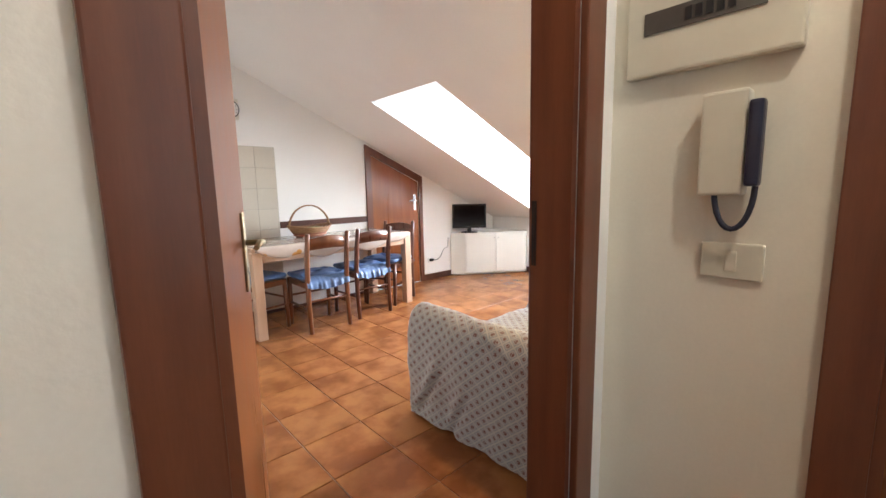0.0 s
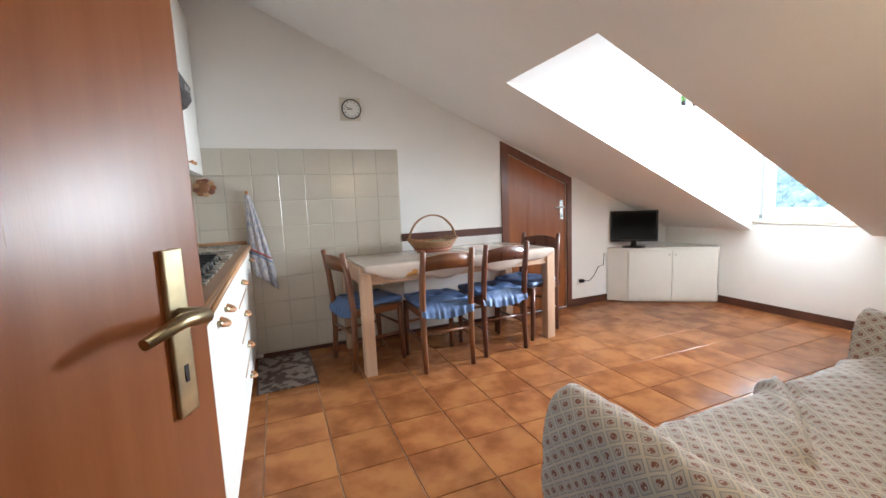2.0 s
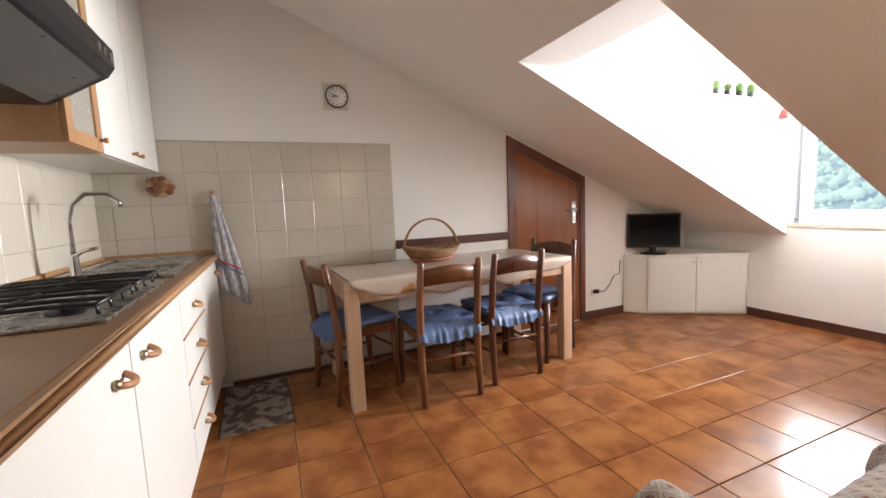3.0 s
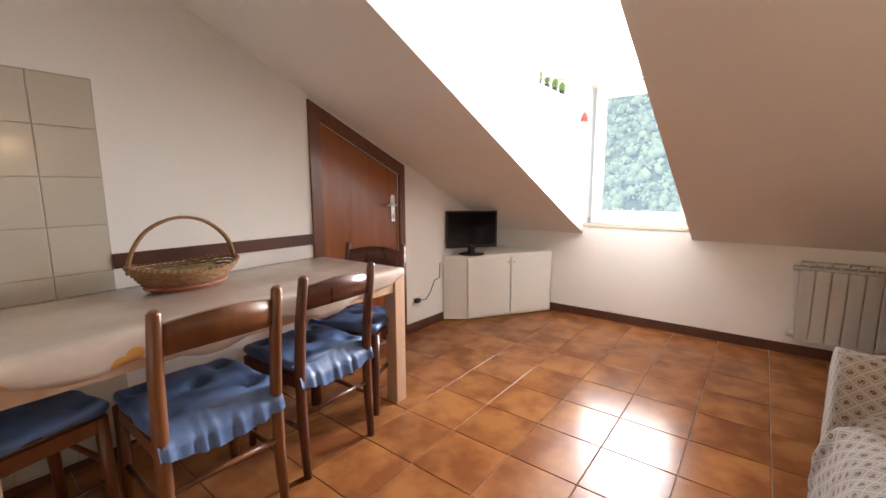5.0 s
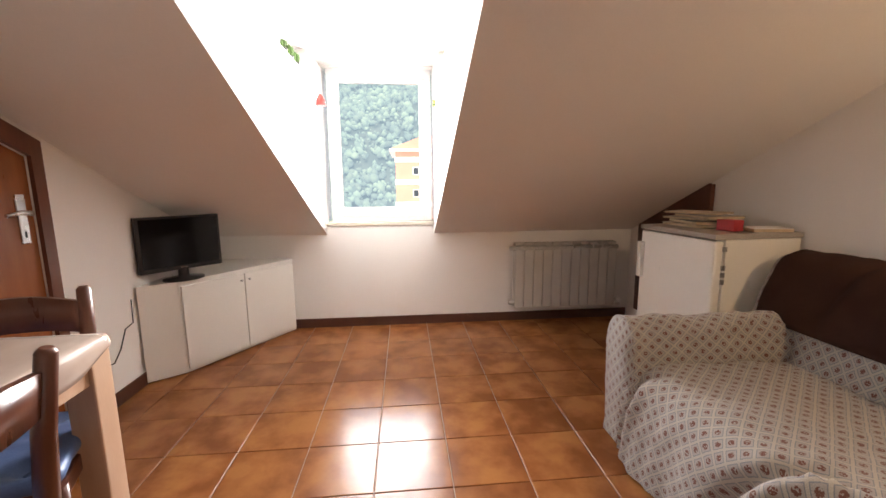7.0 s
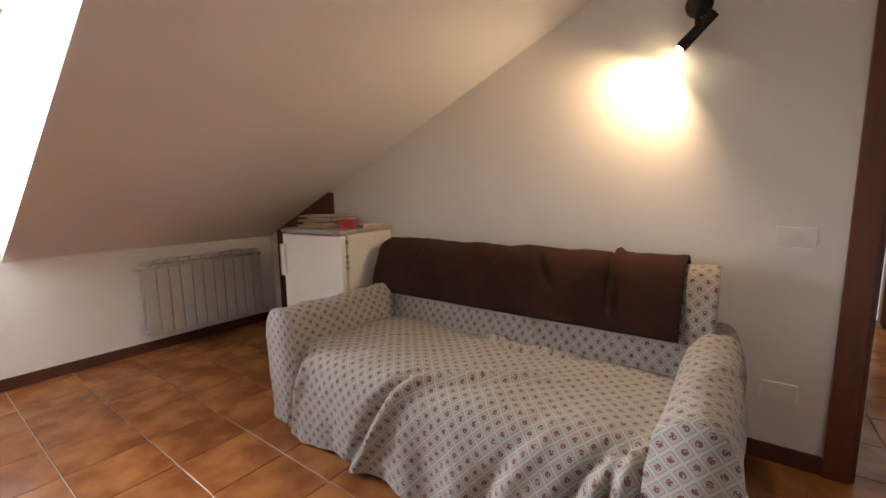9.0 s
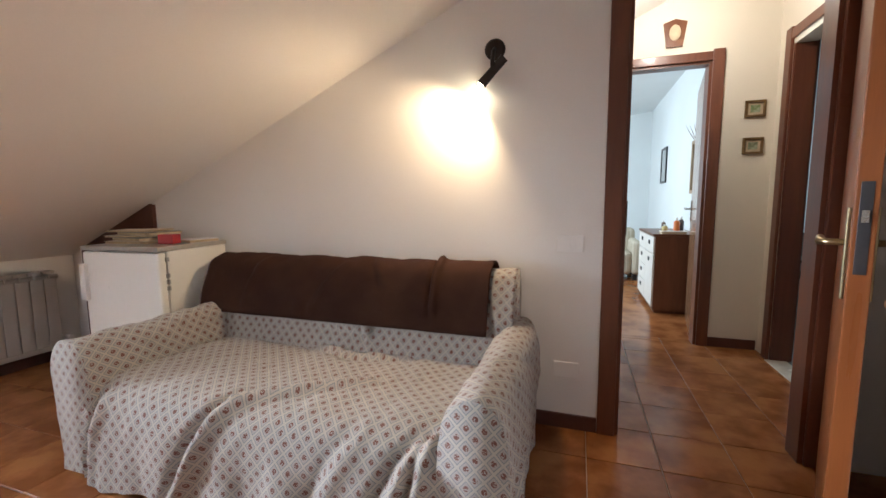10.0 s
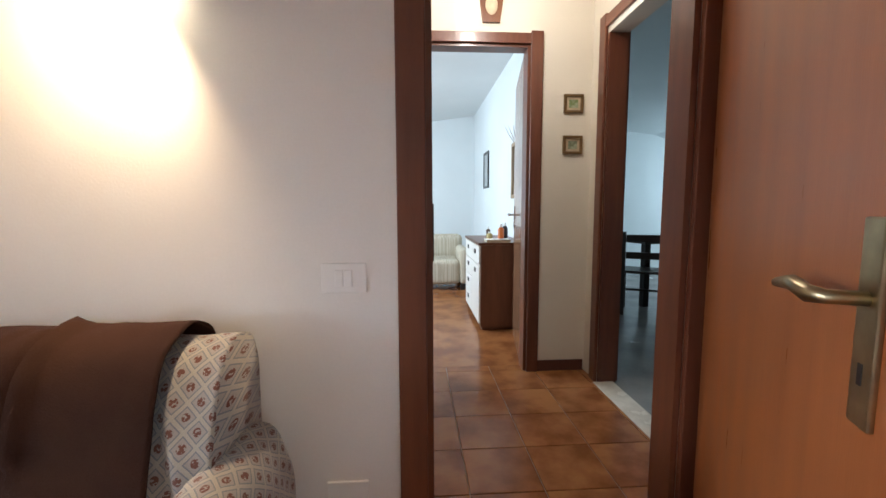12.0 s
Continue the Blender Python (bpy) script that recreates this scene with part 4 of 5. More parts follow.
for i, (hh, rz, col) in enumerate(zip((0.016, 0.018, 0.012, 0.016, 0.010), (4, -12, 14, -6, 22), cols)):
    mt = material("magazine_cover", col, 0.5, 0.15, 15)
    bkk = thing("magazine", "worn magazine in a pile on the fridge", "magazine", FR @ pose(0.085 + 0.012 * i * (-1) ** i, 0.04 - 0.012 * i, z, 0, 0, rz), "magazines on the fridge")
    box_part("page_block", (-0.138, 0.138, -0.098, 0.098, 0.0015, hh - 0.0015), PAPER, bkk)
    box_part("cover", (-0.142, 0.142, -0.102, 0.102, hh - 0.0015, hh), mt, bkk)
    z += hh + 0.001
rb = tagged(box_part("box", (-0.045, 0.045, -0.035, 0.035, 0, 0.055), material("red_card", (0.45, 0.03, 0.04), 0.45, 0.1, 15), bevel=0.004), "small red cardboard box on the fridge", "box")
rb.matrix_world = FR @ pose(-0.155, 0.06, 0.914, 0, 0, 12)
nb = thing("notebook", "pale notebooks lying on the fridge", "notebook", FR @ pose(-0.20, -0.10, 0.914, 0, 0, -14))
box_part("page_block", (-0.06, 0.06, -0.09, 0.09, 0, 0.014), PAPER, nb)
box_part("cover", (-0.063, 0.063, -0.093, 0.093, 0.0145, 0.017), WHITE_PLASTIC, nb)

# ---- wall lamp over the sofa ----
DARK_METAL = material("dark_bronze", (0.045, 0.035, 0.03), 0.4, 0.1, 20, metal=0.8)
wl = thing("wall_spotlight", "dark metal wall spotlight, switched on, over the sofa", "wall lamp")
bm = bmesh.new()
add_lathe(bm, [(0.05, 0), (0.05, 0.014), (0.035, 0.024), (0.012, 0.028)], (0, 0, 0), 20)
bm.transform(pose(1.735, 0.0, 1.845, -90))
part("wall_plate", bm, DARK_METAL, wl)
bm = bmesh.new()
add_tube(bm, [(1.735, 0.02, 1.845), (1.733, 0.06, 1.82), (1.73, 0.095, 1.77), (1.727, 0.11, 1.735)], 0.010, 8)
part("arm", bm, DARK_METAL, wl)
bm = bmesh.new()
e0, e1 = Vector((1.675, 0.090, 1.775)), Vector((1.785, 0.088, 1.665))
add_tube(bm, [e0, e0.lerp(e1, 0.5), e1], [0.021, 0.021, 0.023], 14, cap=False)
part("shade", bm, DARK_METAL, wl)
bm = bmesh.new()
add_lathe(bm, [(0.002, 0), (0.014, 0.004), (0.017, 0.02), (0.012, 0.03)], (0, 0, 0), 12)
bm.transform(Matrix.Translation(e1 + (e1 - e0).normalized() * 0.012) @ (e0 - e1).to_track_quat("Z", "Y").to_matrix().to_4x4())
part("bulb", bm, emitter("bulb_glow", (1.0, 0.82, 0.52), 60), wl, "glowing bulb")

# ---- switches on the sofa wall ----
def wall_plate(name, label, m, w, h, keys, mat=WHITE_PLASTIC):
    ob = thing(name, label, "switch", m)
    box_part("plate", (-w / 2, w / 2, 0, 0.008, -h / 2, h / 2), mat, ob, bevel=0.003)
    for k in range(keys):
        x = (k - (keys - 1) / 2) * w * 0.2
        box_part("rocker", (x - w * 0.09, x + w * 0.09, 0.008, 0.0115, -h * 0.28, h * 0.28), mat, ob, bevel=0.0015)
    return ob


wall_plate("light_switch", "white double light switch on the wall beside the sofa", pose(1.363, 0, 0.908), 0.122, 0.082, 2)
wall_plate("wall_socket", "white wall socket low beside the sofa", pose(1.367, 0, 0.275), 0.118, 0.078, 0)
for x in (1.355, 1.367, 1.379):
    box_part("pin_hole", (x - 0.002 - 1.367, x + 0.002 - 1.367, 0.008, 0.0085, -0.003, 0.001), BLACK, bpy.data.objects["wall_socket"])

# ---- kitchen ----
WORKTOP = material("brown_worktop", (0.27, 0.15, 0.08), 0.35, 0.10, 40, 0.05, 120, second=(0.33, 0.19, 0.105))
WOOD_EDGE = material("worktop_edge", (0.40, 0.21, 0.10), 0.4, 0.08, 6, 0.03, 60, second=(0.46, 0.26, 0.13))
WOOD_HANDLE = material("oak_handle", (0.40, 0.18, 0.075), 0.4, 0.12, 12, second=(0.48, 0.24, 0.11))
KX, KY0, KY1 = 0.610, 0.745, YC - 0.008
R = 0.07
rim = [(0.004, KY0), (KX - R, KY0)] + [(KX - R + R * math.sin(q), KY0 + R - R * math.cos(q)) for q in [i * math.pi / 20 for i in range(1, 11)]] + [(KX, KY1), (0.004, KY1)]
wt = thing("kitchen_worktop", "brown laminate kitchen worktop with a rounded wooden edge", "worktop")
bm = bmesh.new()
add_prism(bm, [(min(x, KX - 0.02) if y > KY0 + R else x, y) for x, y in rim], "z", 0.832, 0.870)
part("top", bm, WORKTOP, wt)
bm = bmesh.new()
add_tube(bm, [(KX - 0.019, KY1 - 0.002, 0.851), (KX - 0.019, KY0 + R, 0.851)] + [(x - 0.012, y + 0.01, 0.851) for x, y in rim[11:1:-1]] + [(0.03, KY0 + 0.006, 0.851)], 0.0205, 10)
part("edge", bm, WOOD_EDGE, wt, "lighter wooden edge")
box_part("upstand", (0.008, 0.024, KY0 + 0.05, KY1 - 0.02, 0.8705, 0.900), WOOD_EDGE, wt)
box_part("upstand", (0.008, KX - 0.03, KY1 - 0.018, KY1, 0.8705, 0.900), WOOD_EDGE, wt)


def ring_handle(parent, y, z, x=0.592):
    bm = bmesh.new()
    add_tube(bm, [(x + 0.030 * math.sin(q), y - 0.036 * math.cos(q), z - 0.012 * math.sin(q)) for q in [i * math.pi / 12 for i in range(13)]], 0.0085, 8)
    h = part("handle", bm, WOOD_HANDLE, parent, "curved wooden handle")
    bm = bmesh.new()
    bmesh.ops.create_icosphere(bm, subdivisions=2, radius=0.011)
    bm.transform(Matrix.Translation((x + 0.006, y - 0.036, z)))
    part("mount", bm, METAL_BRASS, h)


def base_unit(y0, y1, label, fronts, handles, curved=False):
    u = thing("base_cabinet", label, "cabinet", group="kitchen base cabinets")
    if curved:
        pts = [(0.01, KY0 + 0.03), (0.44, KY0 + 0.03)] + [(0.44 + 0.13 * math.sin(q), KY0 + 0.16 - 0.13 * math.cos(q)) for q in [i * math.pi / 16 for i in range(1, 9)]] + [(0.57, y1), (0.01, y1)]
        bm = bmesh.new()
        add_prism(bm, pts, "z", 0.10, 0.830)
        part("body", bm, WHITE_LAM, u)
    else:
        box_part("body", (0.01, 0.570, y0 + 0.001, y1 - 0.001, 0.10, 0.830), WHITE_LAM, u)
    box_part("plinth", (0.02, 0.52, y0 + (0.08 if curved else 0.001), y1 - 0.001, FZ, 0.099), WHITE_LAM, u)
    for (z0, z1), (hy, hz) in zip(fronts, handles):
        d = box_part("front", (0.572, 0.591, y0 + 0.003, y1 - 0.003, z0, z1), WHITE_LAM, u, bevel=0.003)
        ring_handle(d, hy, hz)
    return u


base_unit(0.83, 1.14, "white rounded end cabinet of the kitchen row", (), (), True)
base_unit(1.14, 1.68, "white kitchen base cabinet with one door", ((0.11, 0.825),), ((1.58, 0.765),))
base_unit(1.68, 2.28, "white kitchen base cabinet under the hob", ((0.11, 0.825),), ((1.79, 0.765),))
dru = base_unit(2.28, 2.83, "white kitchen drawer cabinet with four drawers", ((0.65, 0.825), (0.47, 0.64), (0.29, 0.46), (0.11, 0.28)), ((2.56, 0.735), (2.56, 0.555), (2.56, 0.375), (2.56, 0.195)))
for z in (0.641, 0.461, 0.281):
    box_part("trim_strip", (0.574, 0.5935, 2.285, 2.825, z, z + 0.008), WOOD_EDGE, dru)
base_unit(2.83, KY1, "white kitchen base cabinet under the sink", ((0.11, 0.825),), ((3.36, 0.765),))

hob = thing("gas_hob", "steel gas hob with black cast grates", "hob")
HY0, HY1 = 1.70, 2.36
box_part("plate", (0.07, 0.548, HY0, HY1, 0.8715, 0.881), METAL_STEEL, hob, bevel=0.003)
for cx in (0.19, 0.42):
    for cy in (1.87, 2.19):
        bm = bmesh.new()
        add_lathe(bm, [(0.055, 0), (0.055, 0.004), (0.042, 0.008), (0.038, 0.018), (0.005, 0.020)], (cx, cy, 0.881), 20)
        part("burner", bm, BLACK, hob)
for cy in (1.87, 2.19):
    bm = bmesh.new()
    for gy in (-0.14, -0.05, 0.05, 0.14):
        add_tube(bm, [(0.09, cy + gy, 0.890), (0.095, cy + gy, 0.915), (0.19, cy + gy, 0.919), (0.42, cy + gy, 0.919), (0.52, cy + gy, 0.915), (0.525, cy + gy, 0.890)], 0.006, 6)
    for gx in (0.095, 0.305, 0.52):
        add_tube(bm, [(gx, cy - 0.14, 0.915), (gx, cy + 0.14, 0.915)], 0.006, 6)
    part("grate", bm, BLACK, hob)
sink = thing("kitchen_sink", "stainless steel sink with a drainboard", "sink")
bm = bmesh.new()
for d in ((0.06, 0.55, 2.46, 2.50), (0.06, 0.55, 3.36, 3.40), (0.06, 0.10, 2.50, 3.36), (0.51, 0.55, 2.50, 3.36), (0.10, 0.51, 2.90, 2.94)):
    add_box(bm, *d, 0.8715, 0.884, 0.002)
part("rim", bm, METAL_STEEL, sink)
for i, (a, b) in enumerate(((2.502, 2.898), (2.942, 3.358))):
    bm = bmesh.new()
    add_box(bm, 0.102, 0.508, a, b, 0.8712, 0.8725)
    for k in range(5):
        if i == 0:
            add_box(bm, 0.13, 0.48, a + 0.05 + k * 0.07, a + 0.065 + k * 0.07, 0.8725, 0.876)
    part("drainboard" if i == 0 else "bowl", bm, METAL_STEEL, sink)
tap = thing("kitchen_tap", "chrome swan-neck kitchen tap", "tap")
bm = bmesh.new()
add_lathe(bm, [(0.026, 0), (0.026, 0.012), (0.018, 0.018), (0.018, 0.09), (0.012, 0.10)], (0.14, 2.72, 0.871), 16)
part("base", bm, METAL_CHROME, tap)
bm = bmesh.new()
add_tube(bm, [(0.14, 2.72, 0.96), (0.14, 2.72, 1.12), (0.155, 2.725, 1.19), (0.20, 2.74, 1.235), (0.27, 2.76, 1.235), (0.31, 2.77, 1.20), (0.315, 2.772, 1.175)], 0.010, 10)
part("spout", bm, METAL_CHROME, tap)
bm = bmesh.new()
add_tube(bm, [(0.14, 2.72, 0.965), (0.18, 2.70, 0.99), (0.24, 2.68, 1.0)], [0.013, 0.009, 0.007], 8)
part("lever", bm, METAL_CHROME, tap)

# upper row
UP0, UP1 = 1.385, 2.46


def knob(parent, x, y, z):
    bm = bmesh.new()
    add_lathe(bm, [(0.006, 0), (0.006, 0.010), (0.012, 0.018), (0.010, 0.026), (0.002, 0.028)], (0, 0, 0), 12)
    bm.transform(pose(x, y, z, 0, 90, 0))
    part("knob", bm, WOOD_HANDLE, parent, "round wooden knob")


for y0, y1, ky in ((2.57, 3.01, 2.96), (3.01, KY1, 3.06), (1.06, 1.60, 1.54)):
    u = thing("wall_cabinet", "white kitchen wall cabinet with wooden knob", "cabinet", group="kitchen wall cabinets")
    box_part("body", (0.009, 0.318, y0 + 0.001, y1 - 0.001, UP0, UP1), WHITE_LAM, u)
    d = box_part("door", (0.320, 0.339, y0 + 0.003, y1 - 0.003, UP0 + 0.002, UP1 - 0.002), WHITE_LAM, u, bevel=0.003)
    knob(d, 0.339, ky, UP0 + 0.05)
u = thing("wall_cabinet", "wooden kitchen wall cabinet with a framed glass door", "cabinet", group="kitchen wall cabinets")
box_part("body", (0.009, 0.318, 2.252, 2.568, UP0, UP1), WOOD_EDGE, u)
for d in ((2.254, 2.304, UP0 + 0.002, UP1 - 0.002), (2.516, 2.566, UP0 + 0.002, UP1 - 0.002), (2.304, 2.516, UP0 + 0.002, UP0 + 0.055), (2.304, 2.516, UP1 - 0.055, UP1 - 0.002)):
    box_part("door_frame", (0.320, 0.339, *d), WOOD_EDGE, u, bevel=0.002)
knob(u, 0.339, 2.54, UP0 + 0.05)
box_part("pane", (0.326, 0.331, 2.304, 2.516, UP0 + 0.055, UP1 - 0.055), material("frosted_glass", (0.36, 0.33, 0.28), 0.25, 0.06, 12), u, "frosted glass pane")
hood = thing("cooker_hood", "black cooker hood over the hob", "cooker hood")
bm = bmesh.new()
add_prism(bm, [(0.009, 1.50), (0.30, 1.50), (0.47, 1.60), (0.49, 1.63), (0.49, 1.69), (0.31, 1.93), (0.31, 2.44), (0.009, 2.44)], "y", 1.61, 2.245)
part("housing", bm, BLACK, hood)
bm = bmesh.new()
add_prism(bm, [(0.305, 1.497), (0.462, 1.588), (0.458, 1.594), (0.301, 1.503)], "y", 1.66, 2.20)
part("visor", bm, material("grey_visor", (0.08, 0.08, 0.075), 0.3, 0.05, 10), hood, "grey filter visor")
for y in (2.10, 2.15, 2.20):
    box_part("button", (0.488, 0.4925, y, y + 0.025, 1.645, 1.672), METAL_STEEL, hood)
boil = thing("wall_boiler", "white wall-mounted boiler in the kitchen corner", "boiler")
box_part("housing", (0.009, 0.32, 0.50, 1.00, 1.30, 2.0), WHITE_LAM, boil, bevel=0.012)
box_part("panel_slot", (0.3195, 0.323, 0.56, 0.72, 1.66, 1.70), BLACK, boil)
for y in (0.60, 0.75, 0.90):
    bm = bmesh.new()
    add_tube(bm, [(0.15, y, 1.31), (0.15, y, 1.15), (0.06, y, 1.10), (0.004, y, 1.10)], 0.011, 8)
    part("pipe", bm, METAL_STEEL, boil)
bag = soft_box("carrier_bag", (0.12, 0.46, 0.92, 1.24, 0.871, 0.97), 0.06, material("crumpled_foil", (0.20, 0.18, 0.16), 0.35, 0.2, 30, 0.6, 60), cells=16, wrinkle=0.035, seed=8)
tagged(bag, "crumpled dark plastic bag on the worktop's end", "bag")

# towel on a hook, ornaments, mat
TOWEL = material("striped_towel", (0.58, 0.54, 0.52), 0.9, 0.1, 12, 0.4, 260, second=(0.30, 0.32, 0.40), mix=(0.45, 0.55), stretch=(14, 14, 2))
tw = thing("kitchen_towel", "pale striped kitchen towel hanging on a hook", "towel")
bm = bmesh.new()
rows = []
for k in range(26):
    g = k / 25
    w = 0.012 + 0.085 * g ** 0.8 * (1 - 0.25 * max(0, g - 0.8) * 5)
    cx, cz = 0.612 + 0.085 * g, 1.245 - 0.67 * g
    row = []
    for i in range(17):
        u_ = i / 16 * 2 - 1
        row.append(bm.verts.new((cx + u_ * w, YC - 0.03 - 0.022 * g * (0.5 + 0.5 * math.sin(u_ * 9 + g * 2)) - 0.012 * math.cos(u_ * 1.5), cz - 0.07 * g * u_)))
    rows.append(row)
for r0, r1 in zip(rows, rows[1:]):
    for i in range(16):
        bm.faces.new((r0[i], r0[i + 1], r1[i + 1], r1[i])).smooth = True
cloth = part("cloth", bm, TOWEL, tw)
md = cloth.modifiers.new("thickness", "SOLIDIFY")
md.thickness = 0.004
for z, col in ((0.80, (0.45, 0.10, 0.08)), (0.77, (0.16, 0.20, 0.34))):
    bm = bmesh.new()
    g = (1.245 - z) / 0.67
    add_tube(bm, [(0.612 + 0.085 * g + u_ * 0.075, YC - 0.058 - 0.008 * math.sin(u_ * 9), z - 0.045 * u_) for u_ in (-1, -0.5, 0, 0.5, 1)], 0.006, 6)
    part("stripe", bm, material("towel_stripe", col, 0.9), cloth)
box_part("hook", (0.60, 0.622, YC - 0.035, YC - 0.006, 1.235, 1.27), WOOD_HANDLE, tw, bevel=0.003)


def ornament(m, label, cols, size=1.0):
    ob = thing("wall_ornament", label, "ornament", m)
    ob.scale = (size, size, size)
    for i in range(9):
        q = i * math.tau / 9
        bm = bmesh.new()
        bmesh.ops.create_icosphere(bm, subdivisions=2, radius=0.016)
        bm.transform(Matrix.Translation((0.034 * math.cos(q), -0.008, 0.030 * math.sin(q))) @ Matrix.Diagonal((1.2, 0.5, 0.9, 1)))
        part("petal", bm, cols[i % len(cols)], ob)
    bm = bmesh.new()
    bmesh.ops.create_icosphere(bm, subdivisions=2, radius=0.026)
    bm.transform(Matrix.Translation((0, -0.012, 0)) @ Matrix.Diagonal((1, 0.5, 1, 1)))
    part("centre", bm, cols[0], ob)


CLAY = [material("glazed_clay", c, 0.35, 0.15, 30) for c in ((0.34, 0.15, 0.07), (0.50, 0.30, 0.16), (0.24, 0.10, 0.06))]
ornament(pose(0.34, YC - 0.007, 1.30), "brown glazed clay ornament on the tiles", CLAY, 1.5)
ornament(pose(0.007, 2.42, 1.24, 0, 0, 90), "small clay ornament on the tiles over the hob", CLAY[::-1])
MATM = material("patterned_mat", (0.10, 0.065, 0.058), 0.95, 0.2, 14, 0.6, 240, second=(0.32, 0.27, 0.24), mix=(0.47, 0.53))
mt = thing("kitchen_mat", "worn patterned mat on the floor by the kitchen", "mat", pose(0.775, 3.10, FZ, 0, 0, 2))
box_part("carpet", (-0.18, 0.18, -0.33, 0.33, 0.003, 0.011), MATM, mt, bevel=0.003)
for d in ((-0.19, -0.18, -0.34, 0.34), (0.18, 0.19, -0.34, 0.34)):
    box_part("border", (*d, 0.003, 0.0125), material("mat_border", (0.10, 0.06, 0.05), 0.9), mt)

# clock
ck = thing("wall_clock", "round wall clock on a pale square plaque", "clock", pose(1.428, YC, 1.897))
box_part("plaque", (-0.088, 0.078, -0.008, 0, -0.090, 0.092), material("cream_plaque", (0.76, 0.71, 0.62), 0.6), ck, bevel=0.003)
bm = bmesh.new()
add_tube(bm, [(0.004 + 0.074 * math.cos(q), -0.018, 0.074 * math.sin(q)) for q in [i * math.tau / 36 for i in range(37)]], 0.0050, 8, cap=False)
part("rim", bm, material("grey_clock_rim", (0.10, 0.10, 0.10), 0.4, 0.1, 20, metal=0.5), ck)
bm = bmesh.new()
add_lathe(bm, [(0.002, 0.002), (0.071, 0.002), (0.071, 0.011), (0.002, 0.0115)], (0, 0, 0), 36)
bm.transform(pose(0.004, -0.008, 0, 90))
face_ = part("dial", bm, WHITE_PLASTIC, ck, "white dial")
for k in range(12):
    q = k * math.tau / 12
    box_part("hour_mark", (-0.002, 0.002, -0.0215, -0.0202, 0.052, 0.063), BLACK, face_, m=pose(0.004, 0, 0, 0, math.degrees(q), 0))
box_part("hour_needle", (-0.0025, 0.0025, -0.0225, -0.0212, -0.006, 0.036), BLACK, face_, m=pose(0.004, 0, 0, 0, -95, 0))
box_part("minute_needle", (-0.0018, 0.0018, -0.0240, -0.0228, -0.008, 0.052), BLACK, face_, m=pose(0.004, 0, 0, 0, -70, 0))

# cactus pots and hanging charm in the dormer
POT = material("dark_pot", (0.03, 0.03, 0.035), 0.4, 0.1, 20)
CACTUS = material("cactus_green", (0.10, 0.20, 0.05), 0.7, 0.2, 40, 0.4, 160)
for i, (x, y) in enumerate(((4.10, Y1 + 0.05), (4.24, Y1 + 0.05), (4.38, Y1 + 0.05), (4.52, Y1 + 0.05), (4.14, Y0 - 0.05), (4.34, Y0 - 0.05), (4.52, Y0 - 0.05))):
    c = thing("cactus_pot", "tiny cactus in a dark pot in the dormer niche", "plant", pose(x, y, NZ), "cactus pots")
    bm = bmesh.new()
    add_lathe(bm, [(0.017, 0), (0.024, 0.045), (0.026, 0.048), (0.02, 0.049)], (0, 0, 0.001), 14)
    part("pot", bm, POT, c)
    bm = bmesh.new()
    bmesh.ops.create_icosphere(bm, subdivisions=3, radius=0.024)
    for v in bm.verts:
        a_ = math.atan2(v.co.y, v.co.x)
        v.co *= 1 + 0.12 * math.cos(a_ * 8)
        v.co.z *= 1.5 if i != 1 else 0.9
        v.co.z += 0.075
    part("cactus", bm, CACTUS, c)
ch = thing("hanging_charm", "small red and white charm hanging in the dormer", "ornament")
bm = bmesh.new()
add_tube(bm, [(4.80, Y1 - 0.004, 1.86), (4.80, Y1 - 0.012, 1.80)], 0.002, 5)
part("string", bm, WHITE_PLASTIC, ch)
bm = bmesh.new()
bmesh.ops.create_icosphere(bm, subdivisions=2, radius=0.026)
bm.transform(Matrix.Translation((4.80, Y1 - 0.024, 1.775)) @ Matrix.Diagonal((1, 0.6, 1, 1)))
part("head", bm, material("white_charm", (0.7, 0.66, 0.62), 0.6), ch)
bm = bmesh.new()
add_lathe(bm, [(0.036, 0), (0.03, 0.04), (0.012, 0.075), (0.004, 0.08)], (4.80, Y1 - 0.04, 1.685), 14)
part("body", bm, material("red_charm", (0.50, 0.06, 0.05), 0.6), ch, "red body")
for x, z in ((4.80, 1.71),):
    ft = thing("wall_flower", "tiny green and yellow flower fixed on the dormer cheek", "ornament", group="dormer flowers")
    for k in range(5):
        bm = bmesh.new()
        bmesh.ops.create_icosphere(bm, subdivisions=1, radius=0.012)
        bm.transform(Matrix.Translation((x + 0.016 * math.cos(k * 1.26), Y0 + 0.006, z + 0.016 * math.sin(k * 1.26))))
        part("petal", bm, CACTUS if k % 2 else material("yellow_petal", (0.55, 0.50, 0.15), 0.6), ft)

# ---- corridor fittings ----
fb = thing("fuse_box", "ivory fuse box cover with a smoked window", "fuse box")
box_part("cover", (CX - 0.028, CX, -0.468, -0.150, 1.383, 1.60), IVORY, fb, bevel=0.006)
box_part("window_strip", (CX - 0.031, CX - 0.0275, -0.41, -0.19, 1.470, 1.515), material("smoked_plastic", (0.10, 0.09, 0.08), 0.2, 0.1, 10), fb, "smoked window strip")
for k in range(5):
    box_part("breaker", (CX - 0.033, CX - 0.0305, -0.285 - k * 0.019, -0.272 - k * 0.019, 1.480, 1.505), BLACK, fb)
ic = thing("door_intercom", "ivory door intercom with dark handset and cord", "intercom")
box_part("housing", (CX - 0.048, CX, -0.397, -0.318, 1.118, 1.322), IVORY, ic, bevel=0.006)
bm = bmesh.new()
